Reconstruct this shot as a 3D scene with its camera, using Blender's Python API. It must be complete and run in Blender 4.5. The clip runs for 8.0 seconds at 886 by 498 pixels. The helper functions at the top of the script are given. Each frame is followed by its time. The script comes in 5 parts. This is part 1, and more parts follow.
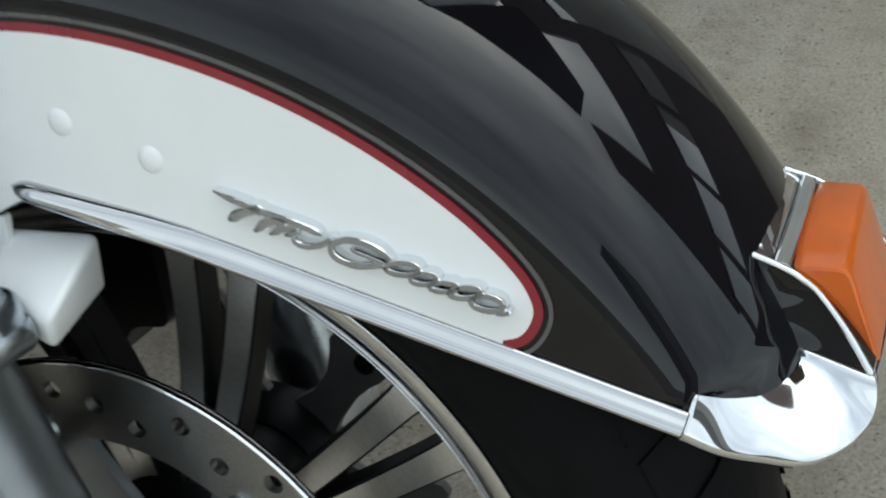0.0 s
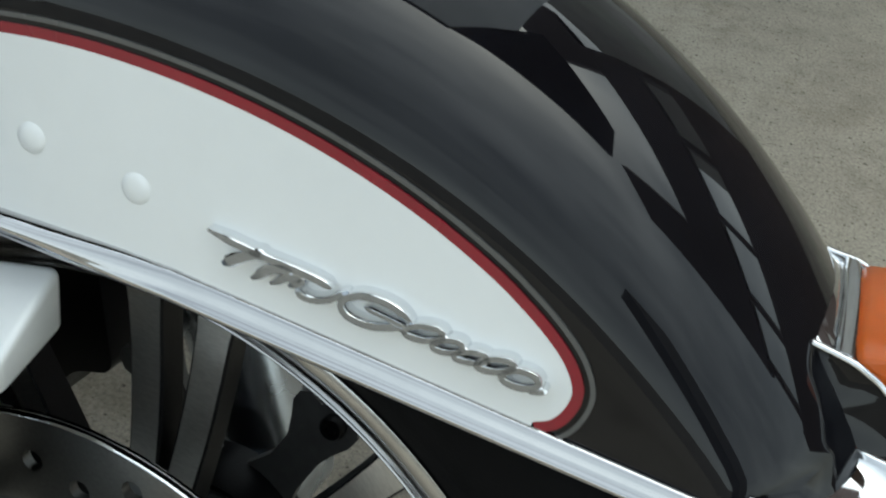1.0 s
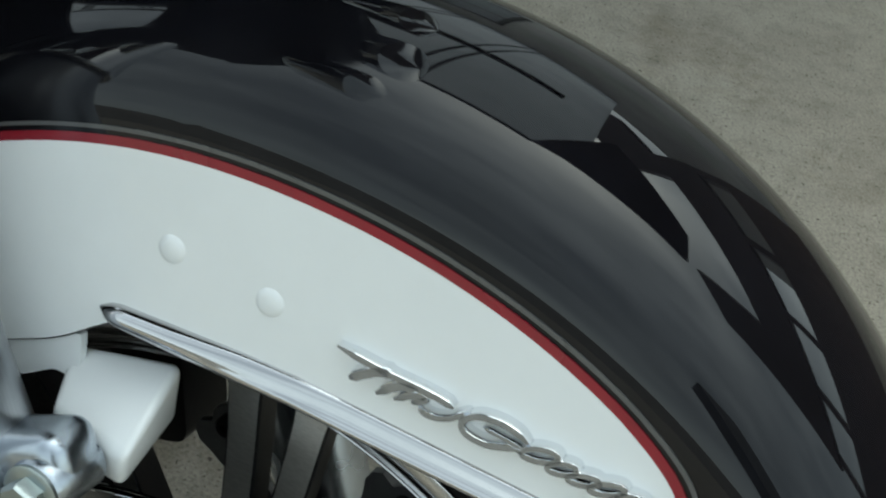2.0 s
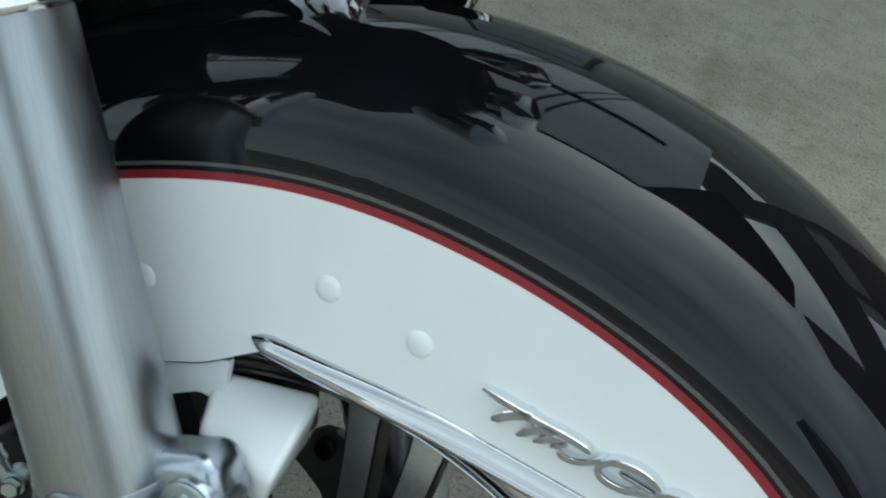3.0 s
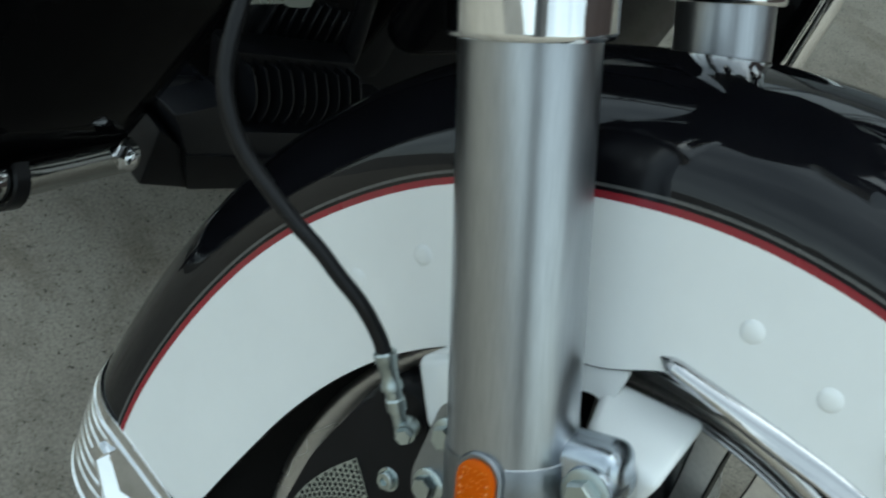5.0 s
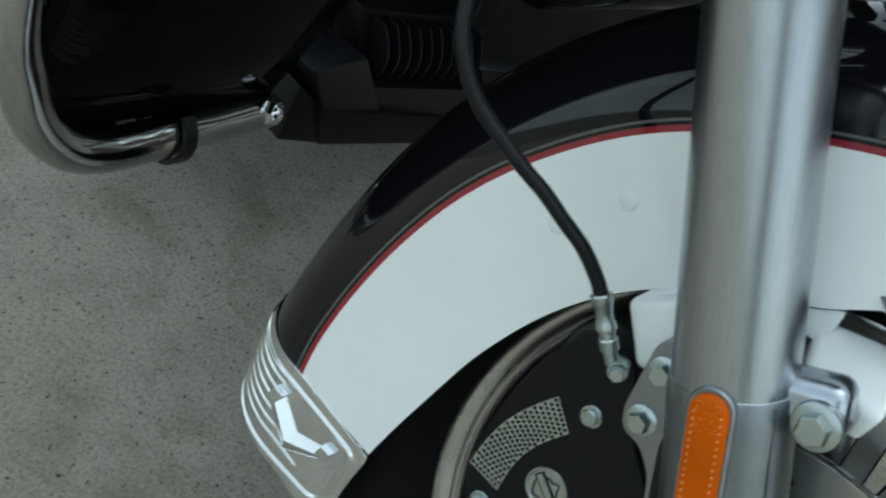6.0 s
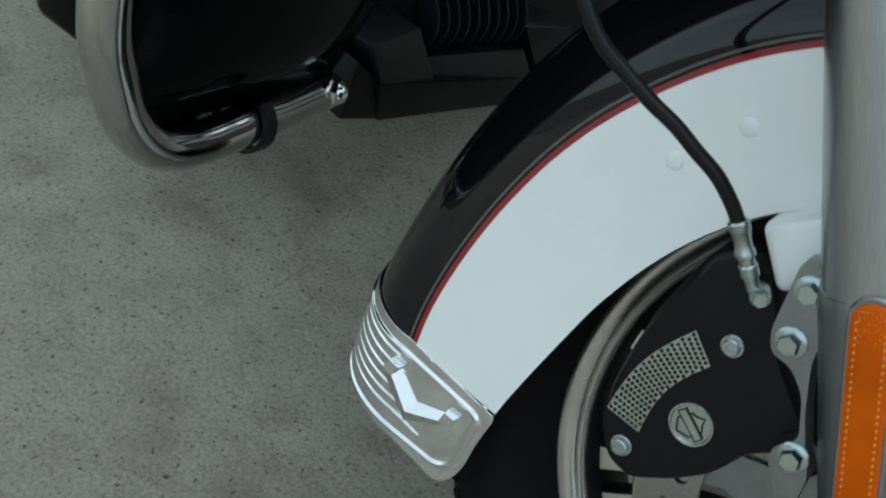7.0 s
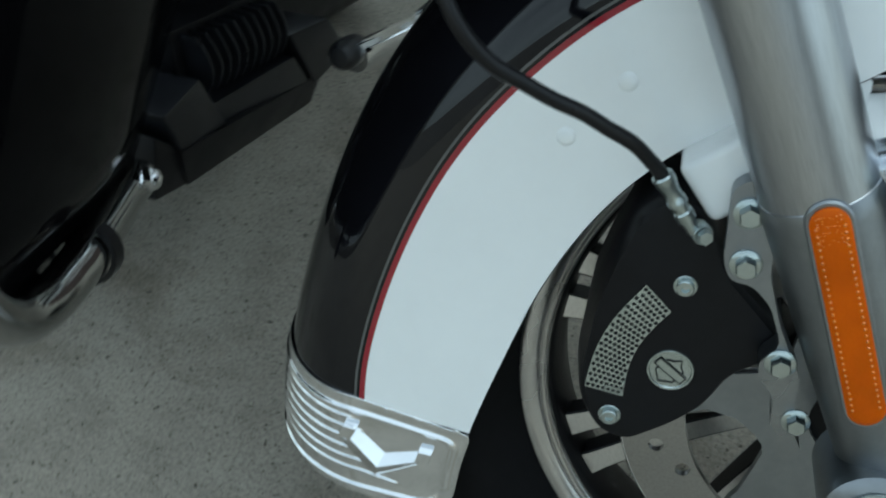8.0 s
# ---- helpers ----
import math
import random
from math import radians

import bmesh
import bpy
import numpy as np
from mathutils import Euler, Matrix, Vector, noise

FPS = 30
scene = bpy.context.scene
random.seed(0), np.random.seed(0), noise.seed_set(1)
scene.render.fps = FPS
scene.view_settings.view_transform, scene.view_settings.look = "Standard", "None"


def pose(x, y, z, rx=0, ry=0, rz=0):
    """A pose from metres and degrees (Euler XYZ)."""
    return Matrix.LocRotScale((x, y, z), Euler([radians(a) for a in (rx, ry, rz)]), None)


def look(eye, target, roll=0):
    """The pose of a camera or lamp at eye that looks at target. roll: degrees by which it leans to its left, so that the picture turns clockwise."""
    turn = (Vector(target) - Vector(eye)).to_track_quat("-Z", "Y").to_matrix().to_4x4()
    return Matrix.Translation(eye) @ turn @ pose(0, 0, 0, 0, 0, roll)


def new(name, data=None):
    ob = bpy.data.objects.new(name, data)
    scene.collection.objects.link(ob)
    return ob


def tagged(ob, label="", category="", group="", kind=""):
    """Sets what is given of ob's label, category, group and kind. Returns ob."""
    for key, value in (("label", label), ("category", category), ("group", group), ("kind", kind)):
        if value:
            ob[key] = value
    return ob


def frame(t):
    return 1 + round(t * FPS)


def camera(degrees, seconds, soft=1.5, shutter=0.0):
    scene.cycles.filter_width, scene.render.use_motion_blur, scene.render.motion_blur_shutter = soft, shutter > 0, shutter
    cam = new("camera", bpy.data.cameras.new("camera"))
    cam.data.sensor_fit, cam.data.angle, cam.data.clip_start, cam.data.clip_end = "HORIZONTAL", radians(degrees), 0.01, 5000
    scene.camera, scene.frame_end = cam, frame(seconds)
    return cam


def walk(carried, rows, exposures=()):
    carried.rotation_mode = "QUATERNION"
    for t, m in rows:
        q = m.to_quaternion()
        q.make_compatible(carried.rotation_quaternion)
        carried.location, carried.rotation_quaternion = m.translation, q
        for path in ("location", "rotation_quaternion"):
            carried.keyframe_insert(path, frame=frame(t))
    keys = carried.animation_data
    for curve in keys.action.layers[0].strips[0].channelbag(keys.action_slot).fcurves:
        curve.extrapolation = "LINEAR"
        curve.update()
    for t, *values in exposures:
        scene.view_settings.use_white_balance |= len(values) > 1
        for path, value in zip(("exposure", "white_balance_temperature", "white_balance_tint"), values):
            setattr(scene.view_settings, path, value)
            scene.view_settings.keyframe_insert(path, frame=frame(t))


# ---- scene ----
cam = camera(44.0, 8.0, soft=2.0, shutter=0.4)
PATH = [
    (0, (0.2857, -0.1797, 0.8707), (0.1340, 0.1469, 0.5238), -0.32),
    (0.5, (0.2570, -0.1588, 0.8220), (0.1326, 0.1892, 0.4852), 5.75),
    (1, (0.2379, -0.1618, 0.8386), (0.1130, 0.1952, 0.5115), 7.35),
    (1.5, (0.2188, -0.1689, 0.8577), (0.0886, 0.1866, 0.5312), 7.98),
    (1.7, (0.2102, -0.1724, 0.8673), (0.0820, 0.1874, 0.5446), 8.75),
    (2.8, (0.1680, -0.2111, 0.8849), (0.0243, 0.1591, 0.5812), 11.55),
    (3, (0.1593, -0.2176, 0.8949), (0.0167, 0.1488, 0.5859), 11.77),
    (3.5, (0.1258, -0.2439, 0.9029), (-0.0170, 0.1231, 0.5948), 13.94),
    (4, (0.1190, -0.2654, 0.8991), (-0.0497, 0.0946, 0.5960), 14.40),
    (4.5, (0.0994, -0.2809, 0.9059), (-0.0892, 0.0632, 0.5961), 16.21),
    (5, (0.0753, -0.3280, 0.9016), (-0.1227, 0.0075, 0.5882), 18.82),
    (5.2, (0.0662, -0.3484, 0.8981), (-0.1304, -0.0147, 0.5818), 19.24),
    (6.3, (0.0050, -0.4276, 0.8783), (-0.1920, -0.1108, 0.5453), 17.50),
    (6.5, (-0.0031, -0.4373, 0.8707), (-0.1993, -0.1210, 0.5368), 16.57),
    (7, (-0.0229, -0.4602, 0.8657), (-0.2150, -0.1449, 0.5285), 11.48),
    (7.5, (-0.0733, -0.4671, 0.8410), (-0.2219, -0.1320, 0.5010), 6.17),
    (8, (-0.1360, -0.4564, 0.8841), (-0.2228, -0.1060, 0.5381), 0.66),
]
walk(cam, [(t, look(eye, target, roll)) for t, eye, target, roll in PATH],
     exposures=[(0.0, 1.27, 6550, 0), (1.5, 1.12, 6550, -4), (3.5, 1.18, 6070, -7), (5.0, 1.14, 6130, -8), (6.5, 1.20, 6130, -8), (8.0, 1.17, 5900, -8)])

# ---- daylight: high sun behind the canopy, the motorcycle in open shade ----
world = bpy.data.worlds.new("sky")
world.use_nodes = True
scene.world = world
wt = world.node_tree
sky = wt.nodes.new("ShaderNodeTexSky")
sky.sky_type = 'NISHITA'
sky.sun_disc = False
sky.sun_elevation = radians(60)
sky.sun_rotation = radians(16)
sky.dust_density = 1.5
sky.air_density = 1.0
bg = wt.nodes["Background"]
bg.inputs["Strength"].default_value = 0.15
veil = wt.nodes.new("ShaderNodeHueSaturation")  # thin cloud: the blue is mostly gone
veil.inputs["Saturation"].default_value = 0.30
wt.links.new(sky.outputs["Color"], veil.inputs["Color"])
cloud_at = wt.nodes.new("ShaderNodeTexCoord")
cloud_map = wt.nodes.new("ShaderNodeMapping")
cloud_map.inputs["Scale"].default_value = (1.0, 2.2, 2.2)
wt.links.new(cloud_at.outputs["Generated"], cloud_map.inputs["Vector"])
cloud = wt.nodes.new("ShaderNodeTexNoise")
cloud.inputs["Scale"].default_value = 1.6
cloud.inputs["Detail"].default_value = 5.0
wt.links.new(cloud_map.outputs["Vector"], cloud.inputs["Vector"])
cloud_tone = wt.nodes.new("ShaderNodeValToRGB")
cloud_tone.color_ramp.elements[0].position, cloud_tone.color_ramp.elements[0].color = 0.34, (0.66, 0.68, 0.71, 1)
cloud_tone.color_ramp.elements[1].position, cloud_tone.color_ramp.elements[1].color = 0.66, (1.15, 1.15, 1.15, 1)
wt.links.new(cloud.outputs["Fac"], cloud_tone.inputs["Fac"])
cover = wt.nodes.new("ShaderNodeMix")
cover.data_type, cover.blend_type = 'RGBA', 'MULTIPLY'
cover.inputs[0].default_value = 1.0
wt.links.new(veil.outputs["Color"], cover.inputs[6])
wt.links.new(cloud_tone.outputs["Color"], cover.inputs[7])
height = wt.nodes.new("ShaderNodeSeparateXYZ")  # under thin cloud the zenith is brighter than the horizon
wt.links.new(cloud_at.outputs["Generated"], height.inputs["Vector"])
rise = wt.nodes.new("ShaderNodeMapRange")
rise.inputs["From Min"].default_value, rise.inputs["From Max"].default_value = 0.0, 1.0
rise.inputs["To Min"].default_value, rise.inputs["To Max"].default_value = 0.62, 1.55
wt.links.new(height.outputs["Z"], rise.inputs["Value"])
dome = wt.nodes.new("ShaderNodeMix")
dome.data_type, dome.blend_type = 'RGBA', 'MULTIPLY'
dome.inputs[0].default_value = 1.0
wt.links.new(cover.outputs[2], dome.inputs[6])
wt.links.new(rise.outputs["Result"], dome.inputs[7])
wt.links.new(dome.outputs[2], bg.inputs["Color"])
sun_data = bpy.data.lights.new("sun", 'SUN')
sun_data.energy = 0.7
sun_data.angle = radians(10)
sun_data.color = (1.0, 0.985, 0.96)
sun = new("sun", sun_data)
sun.matrix_world = look((0.55, 1.9, 3.75), (0, 0, 0.3))


# ---- materials ----
def nodes_of(name):
    m = bpy.data.materials.new(name)
    m.use_nodes = True
    t = m.node_tree
    return m, t, t.nodes["Principled BSDF"]


def noise_node(t, scale, detail=4.0, rough=0.6, vec=None):
    n = t.nodes.new("ShaderNodeTexNoise")
    n.inputs["Scale"].default_value = scale
    n.inputs["Detail"].default_value = detail
    n.inputs["Roughness"].default_value = rough
    if vec is not None:
        t.links.new(vec, n.inputs["Vector"])
    return n


def ramp_node(t, fac, stops):
    r = t.nodes.new("ShaderNodeValToRGB")
    e = r.color_ramp.elements
    while len(e) < len(stops):
        e.new(0.5)
    for el, (p, c) in zip(e, stops):
        el.position = p
        el.color = (*c, 1) if len(c) == 3 else c
    t.links.new(fac, r.inputs["Fac"])
    return r


def simple(name, colour, rough=0.5, metal=0.0, coat=0.0, vary=0.12, scale=60.0, bump=0.0, bump_scale=400.0, smear=0.25, spec=0.5):
    """A surface with fine grain and a coarser, smeary wear, at object scale."""
    m, t, b = nodes_of(name)
    tc = t.nodes.new("ShaderNodeTexCoord")
    fine = noise_node(t, scale, 5, 0.65, tc.outputs["Object"])
    lo = tuple(c * (1 - vary) for c in colour)
    hi = tuple(min(1, c * (1 + vary)) for c in colour)
    col = ramp_node(t, fine.outputs["Fac"], [(0.3, lo), (0.7, hi)])
    t.links.new(col.outputs["Color"], b.inputs["Base Color"])
    wear = noise_node(t, scale * 0.2, 3, 0.5, tc.outputs["Object"])
    mr = t.nodes.new("ShaderNodeMapRange")
    mr.inputs["From Min"].default_value, mr.inputs["From Max"].default_value = 0.3, 0.7
    mr.inputs["To Min"].default_value, mr.inputs["To Max"].default_value = rough * (1 - smear), min(1, rough * (1 + smear))
    t.links.new(wear.outputs["Fac"], mr.inputs["Value"])
    t.links.new(mr.outputs["Result"], b.inputs["Roughness"])
    b.inputs["Metallic"].default_value = metal
    b.inputs["Coat Weight"].default_value = coat
    b.inputs["Coat Roughness"].default_value = 0.03
    b.inputs["Specular IOR Level"].default_value = spec
    if bump:
        bn = noise_node(t, bump_scale, 3, 0.6, tc.outputs["Object"])
        bp = t.nodes.new("ShaderNodeBump")
        bp.inputs["Strength"].default_value = bump
        bp.inputs["Distance"].default_value = 0.0006
        t.links.new(bn.outputs["Fac"], bp.inputs["Height"])
        t.links.new(bp.outputs["Normal"], b.inputs["Normal"])
    return m


def brushed(name, colour, rough, stretch, bump=0.06, scale=900.0, tilt=0.0):
    """Brushed or turned metal: streaks run along the axis that is stretched."""
    m, t, b = nodes_of(name)
    tc = t.nodes.new("ShaderNodeTexCoord")
    mp = t.nodes.new("ShaderNodeMapping")
    mp.vector_type = 'TEXTURE'
    mp.inputs["Rotation"].default_value = (0, radians(tilt), 0)
    mp.inputs["Scale"].default_value = stretch
    t.links.new(tc.outputs["Object"], mp.inputs["Vector"])
    st = noise_node(t, scale, 3, 0.6, mp.outputs["Vector"])
    big = noise_node(t, 18, 3, 0.5, tc.outputs["Object"])
    col = ramp_node(t, st.outputs["Fac"], [(0.25, tuple(c * 0.86 for c in colour)), (0.75, tuple(min(1, c * 1.1) for c in colour))])
    t.links.new(col.outputs["Color"], b.inputs["Base Color"])
    mr = t.nodes.new("ShaderNodeMapRange")
    mr.inputs["From Min"].default_value, mr.inputs["From Max"].default_value = 0.3, 0.7
    mr.inputs["To Min"].default_value, mr.inputs["To Max"].default_value = rough * 0.94, rough * 1.06
    t.links.new(big.outputs["Fac"], mr.inputs["Value"])
    t.links.new(mr.outputs["Result"], b.inputs["Roughness"])
    b.inputs["Metallic"].default_value = 1.0
    if not bump:
        return m
    bp = t.nodes.new("ShaderNodeBump")
    bp.inputs["Strength"].default_value = bump
    bp.inputs["Distance"].default_value = 0.0004
    t.links.new(st.outputs["Fac"], bp.inputs["Height"])
    t.links.new(bp.outputs["Normal"], b.inputs["Normal"])
    return m


def concrete():
    m, t, b = nodes_of("concrete")
    tc = t.nodes.new("ShaderNodeTexCoord")
    v = tc.outputs["Object"]
    big = noise_node(t, 1.3, 5, 0.6, v)
    mid = noise_node(t, 14, 6, 0.7, v)
    fine = noise_node(t, 220, 4, 0.75, v)
    base = ramp_node(t, big.outputs["Fac"], [(0.3, (0.200, 0.176, 0.141)), (0.7, (0.300, 0.273, 0.226))])
    m1 = ramp_node(t, mid.outputs["Fac"], [(0.3, (0.76, 0.75, 0.73)), (0.52, (1, 1, 1)), (0.8, (1.14, 1.14, 1.12))])
    m2 = ramp_node(t, fine.outputs["Fac"], [(0.3, (0.56, 0.55, 0.53)), (0.5, (1, 1, 1)), (0.72, (1.34, 1.33, 1.30))])
    vor = t.nodes.new("ShaderNodeTexVoronoi")
    vor.inputs["Scale"].default_value = 75
    t.links.new(v, vor.inputs["Vector"])
    pit = ramp_node(t, vor.outputs["Distance"], [(0.06, (0.35, 0.34, 0.32)), (0.14, (1, 1, 1))])
    speck = noise_node(t, 130, 4, 0.65, v)
    spot = ramp_node(t, speck.outputs["Fac"], [(0.605, (1, 1, 1)), (0.655, (0.28, 0.265, 0.24))])
    cover = noise_node(t, 9, 3, 0.6, v)
    gate = ramp_node(t, cover.outputs["Fac"], [(0.5, (0, 0, 0)), (0.62, (1, 1, 1))])
    blot = noise_node(t, 3.6, 6, 0.72, v)
    stain = ramp_node(t, blot.outputs["Fac"], [(0.34, (0.74, 0.71, 0.66)), (0.48, (1, 1, 1)), (0.62, (1.0, 1.0, 1.0)), (0.74, (1.13, 1.13, 1.12))])
    out = base.outputs["Color"]
    for n in (m1, m2, spot, stain):
        mx = t.nodes.new("ShaderNodeMix")
        mx.data_type, mx.blend_type = 'RGBA', 'MULTIPLY'
        mx.inputs[0].default_value = 1.0
        t.links.new(out, mx.inputs[6])
        t.links.new(n.outputs["Color"], mx.inputs[7])
        out = mx.outputs[2]
    mx = t.nodes.new("ShaderNodeMix")
    mx.data_type, mx.blend_type = 'RGBA', 'MULTIPLY'
    t.links.new(gate.outputs["Color"], mx.inputs[0])
    t.links.new(out, mx.inputs[6])
    t.links.new(pit.outputs["Color"], mx.inputs[7])
    t.links.new(mx.outputs[2], b.inputs["Base Color"])
    b.inputs["Roughness"].default_value = 0.85
    bp = t.nodes.new("ShaderNodeBump")
    bp.inputs["Strength"].default_value = 0.5
    bp.inputs["Distance"].default_value = 0.001
    t.links.new(fine.outputs["Fac"], bp.inputs["Height"])
    t.links.new(bp.outputs["Normal"], b.inputs["Normal"])
    return m


BLACK = simple("black_gloss_paint", (0.005, 0.005, 0.0065), 0.035, vary=0.3, scale=30, smear=0.3, spec=0.42)
WHITE = simple("white_gloss_paint", (0.885, 0.90, 0.89), 0.22, coat=0.6, vary=0.02, scale=20)
RED = simple("red_pinstripe_paint", (0.25, 0.006, 0.018), 0.25, coat=0.6, vary=0.08)
GREY = simple("grey_pinstripe_paint", (0.095, 0.095, 0.092), 0.25, coat=0.6, vary=0.08)
CHROME = simple("chrome", (0.82, 0.83, 0.84), 0.055, metal=1.0, vary=0.02, smear=0.4)
SATIN = brushed("brushed_aluminium", (0.41, 0.425, 0.445), 0.31, (1, 1, 60), 0.0, 1200, -29)
CAST = simple("cast_aluminium", (0.26, 0.275, 0.29), 0.34, metal=1.0, vary=0.08, bump=0.25, bump_scale=500)
LUG = simple("smooth_cast_alloy", (0.47, 0.51, 0.56), 0.24, metal=1.0, vary=0.08, bump=0.12, bump_scale=300)
DISC = brushed("brake_disc_steel", (0.36, 0.355, 0.345), 0.30, (1, 1, 1), 0.05, 500)
MACHINED = brushed("machined_spoke_face", (0.66, 0.65, 0.63), 0.33, (3, 1, 1), 0.08, 700)
# script fronts: chrome greyed in its colour, for the dim ground mirrored there
EMBLEM_FACE = simple("greyed_chrome_face", (0.42, 0.45, 0.50), 0.22, metal=1.0, vary=0.06, scale=120)
PHOSPHATE = simple("dark_phosphated_steel", (0.115, 0.115, 0.113), 0.48, metal=0.2, vary=0.15, scale=90)
# engine guard: chrome darkened in colour, standing in for the ground it mirrors
GUARD_CHROME = simple("darkened_chrome", (0.44, 0.445, 0.44), 0.11, metal=1.0, vary=0.06, smear=0.4)
RUBBER = simple("tyre_rubber", (0.0045, 0.0045, 0.005), 0.62, vary=0.2, bump=0.3, bump_scale=300, spec=0.10)
HOSE = simple("hose_rubber", (0.008, 0.008, 0.009), 0.33, vary=0.15, bump=0.15, bump_scale=600, spec=0.25)
SATIN_BLACK = simple("satin_black_coating", (0.0065, 0.0065, 0.0075), 0.40, vary=0.2, bump=0.25, bump_scale=700, spec=0.18)
PLASTIC = simple("black_plastic", (0.008, 0.0085, 0.0105), 0.34, vary=0.2, bump=0.2, bump_scale=900, spec=0.42)
FAIRING = simple("gloss_black_moulding", (0.003, 0.003, 0.0035), 0.06, vary=0.3, scale=30, smear=0.3, spec=0.03)
POLISHED = simple("polished_alloy", (0.55, 0.545, 0.55), 0.13, metal=1.0, vary=0.06, scale=40, smear=0.4)
RIM_ALLOY = simple("rim_alloy", (0.52, 0.515, 0.51), 0.24, metal=1.0, vary=0.08, scale=40, smear=0.4)
RAIL_CHROME = simple("rail_chrome", (0.60, 0.595, 0.60), 0.09, metal=1.0, vary=0.03, smear=0.4)
ZINC = simple("zinc_plated_steel", (0.43, 0.48, 0.475), 0.27, metal=1.0, vary=0.08, bump=0.2, bump_scale=300)
CONCRETE = concrete()


def amber(name, colour, facets):
    m, t, b = nodes_of(name)
    tc = t.nodes.new("ShaderNodeTexCoord")
    n = noise_node(t, 40, 3, 0.5, tc.outputs["Object"])
    col = ramp_node(t, n.outputs["Fac"], [(0.3, tuple(c * 0.8 for c in colour)), (0.7, colour)])
    t.links.new(col.outputs["Color"], b.inputs["Base Color"])
    b.inputs["Roughness"].default_value = 0.34
    b.inputs["Specular IOR Level"].default_value = 0.1 if facets else 0.5
    b.inputs["Coat Weight"].default_value = 0.0 if facets else 0.5
    b.inputs["Subsurface Weight"].default_value = 0.10
    b.inputs["Subsurface Radius"].default_value = (0.02, 0.006, 0.002)
    if facets:
        v = t.nodes.new("ShaderNodeTexVoronoi")
        v.inputs["Scale"].default_value = facets
        t.links.new(tc.outputs["Object"], v.inputs["Vector"])
        bp = t.nodes.new("ShaderNodeBump")
        bp.inputs["Strength"].default_value = 0.12
        bp.inputs["Distance"].default_value = 0.001
        t.links.new(v.outputs["Distance"], bp.inputs["Height"])
        t.links.new(bp.outputs["Normal"], b.inputs["Normal"])
    return m


AMBER_LENS = amber("amber_lens", (0.70, 0.125, 0.0), 0)
AMBER_REFLECTOR = amber("amber_reflector", (0.58, 0.098, 0.0), 420)


# ---- mesh helpers ----
def part(name, bm, material, parent=None, label="", smooth=40.0):
    bmesh.ops.recalc_face_normals(bm, faces=bm.faces[:])
    me = bpy.data.meshes.new(name)
    if smooth:
        lim = radians(smooth)
        for fc in bm.faces:
            fc.smooth = True
        for e in bm.edges:
            if len(e.link_faces) == 2 and e.calc_face_angle(0.0) > lim:
                e.smooth = False
    bm.to_mesh(me)
    bm.free()
    me.materials.append(material)
    ob = new(name, me)
    ob.parent = parent
    if label:
        ob["label"] = label
    return ob


def grid(bm, rows, close_u=False, close_v=False):
    """Quads over rows of points."""
    vs = [[bm.verts.new(p) for p in r] for r in rows]
    nu, nv = len(vs), len(vs[0])
    for i in range(nu if close_u else nu - 1):
        for j in range(nv if close_v else nv - 1):
            q = [vs[i][j], vs[(i + 1) % nu][j], vs[(i + 1) % nu][(j + 1) % nv], vs[i][(j + 1) % nv]]
            if len(set(q)) == 4:
                try:
                    bm.faces.new(q)
                except ValueError:
                    pass
    return vs


def cap(bm, loop):
    try:
        bm.faces.new(loop)
    except ValueError:
        pass


def frame_of(d):
    d = Vector(d).normalized()
    u = d.orthogonal().normalized()
    return d, u, d.cross(u)


def lathe(bm, origin, axis, profile, seg=48, start=None):
    """Revolves (along, radius) pairs about an axis; ends are capped where the radius is above zero."""
    d, u, v = frame_of(axis)
    o = Vector(origin)
    rows = []
    for k in range(seg):
        a = 2 * math.pi * k / seg
        w = u * math.cos(a) + v * math.sin(a)
        rows.append([o + d * s + w * max(r, 1e-5) for s, r in profile])
    vs = grid(bm, rows, close_u=True)
    cap(bm, [r[0] for r in vs])
    cap(bm, [r[-1] for r in vs])
    return bm


def ring_sweep(bm, origin, axis, profile, seg=96):
    """Revolves a closed (along, radius) profile: a ring with an open middle."""
    d, u, v = frame_of(axis)
    o = Vector(origin)
    rows = []
    for k in range(seg):
        a = 2 * math.pi * k / seg
        rows.append([o + d * s + (u * math.cos(a) + v * math.sin(a)) * r for s, r in profile])
    grid(bm, rows, close_u=True, close_v=True)
    return bm


def smooth_path(pts, n=8):
    """Catmull-Rom through the points."""
    p = [Vector(q) for q in pts]
    p = [p[0] * 2 - p[1]] + p + [p[-1] * 2 - p[-2]]
    out = []
    for i in range(1, len(p) - 2):
        for k in range(n):
            t = k / n
            out.append(0.5 * ((2 * p[i]) + (p[i + 1] - p[i - 1]) * t + (2 * p[i - 1] - 5 * p[i] + 4 * p[i + 1] - p[i + 2]) * t * t
                              + (3 * p[i] - p[i - 1] - 3 * p[i + 1] + p[i + 2]) * t ** 3))
    out.append(p[-2])
    return out


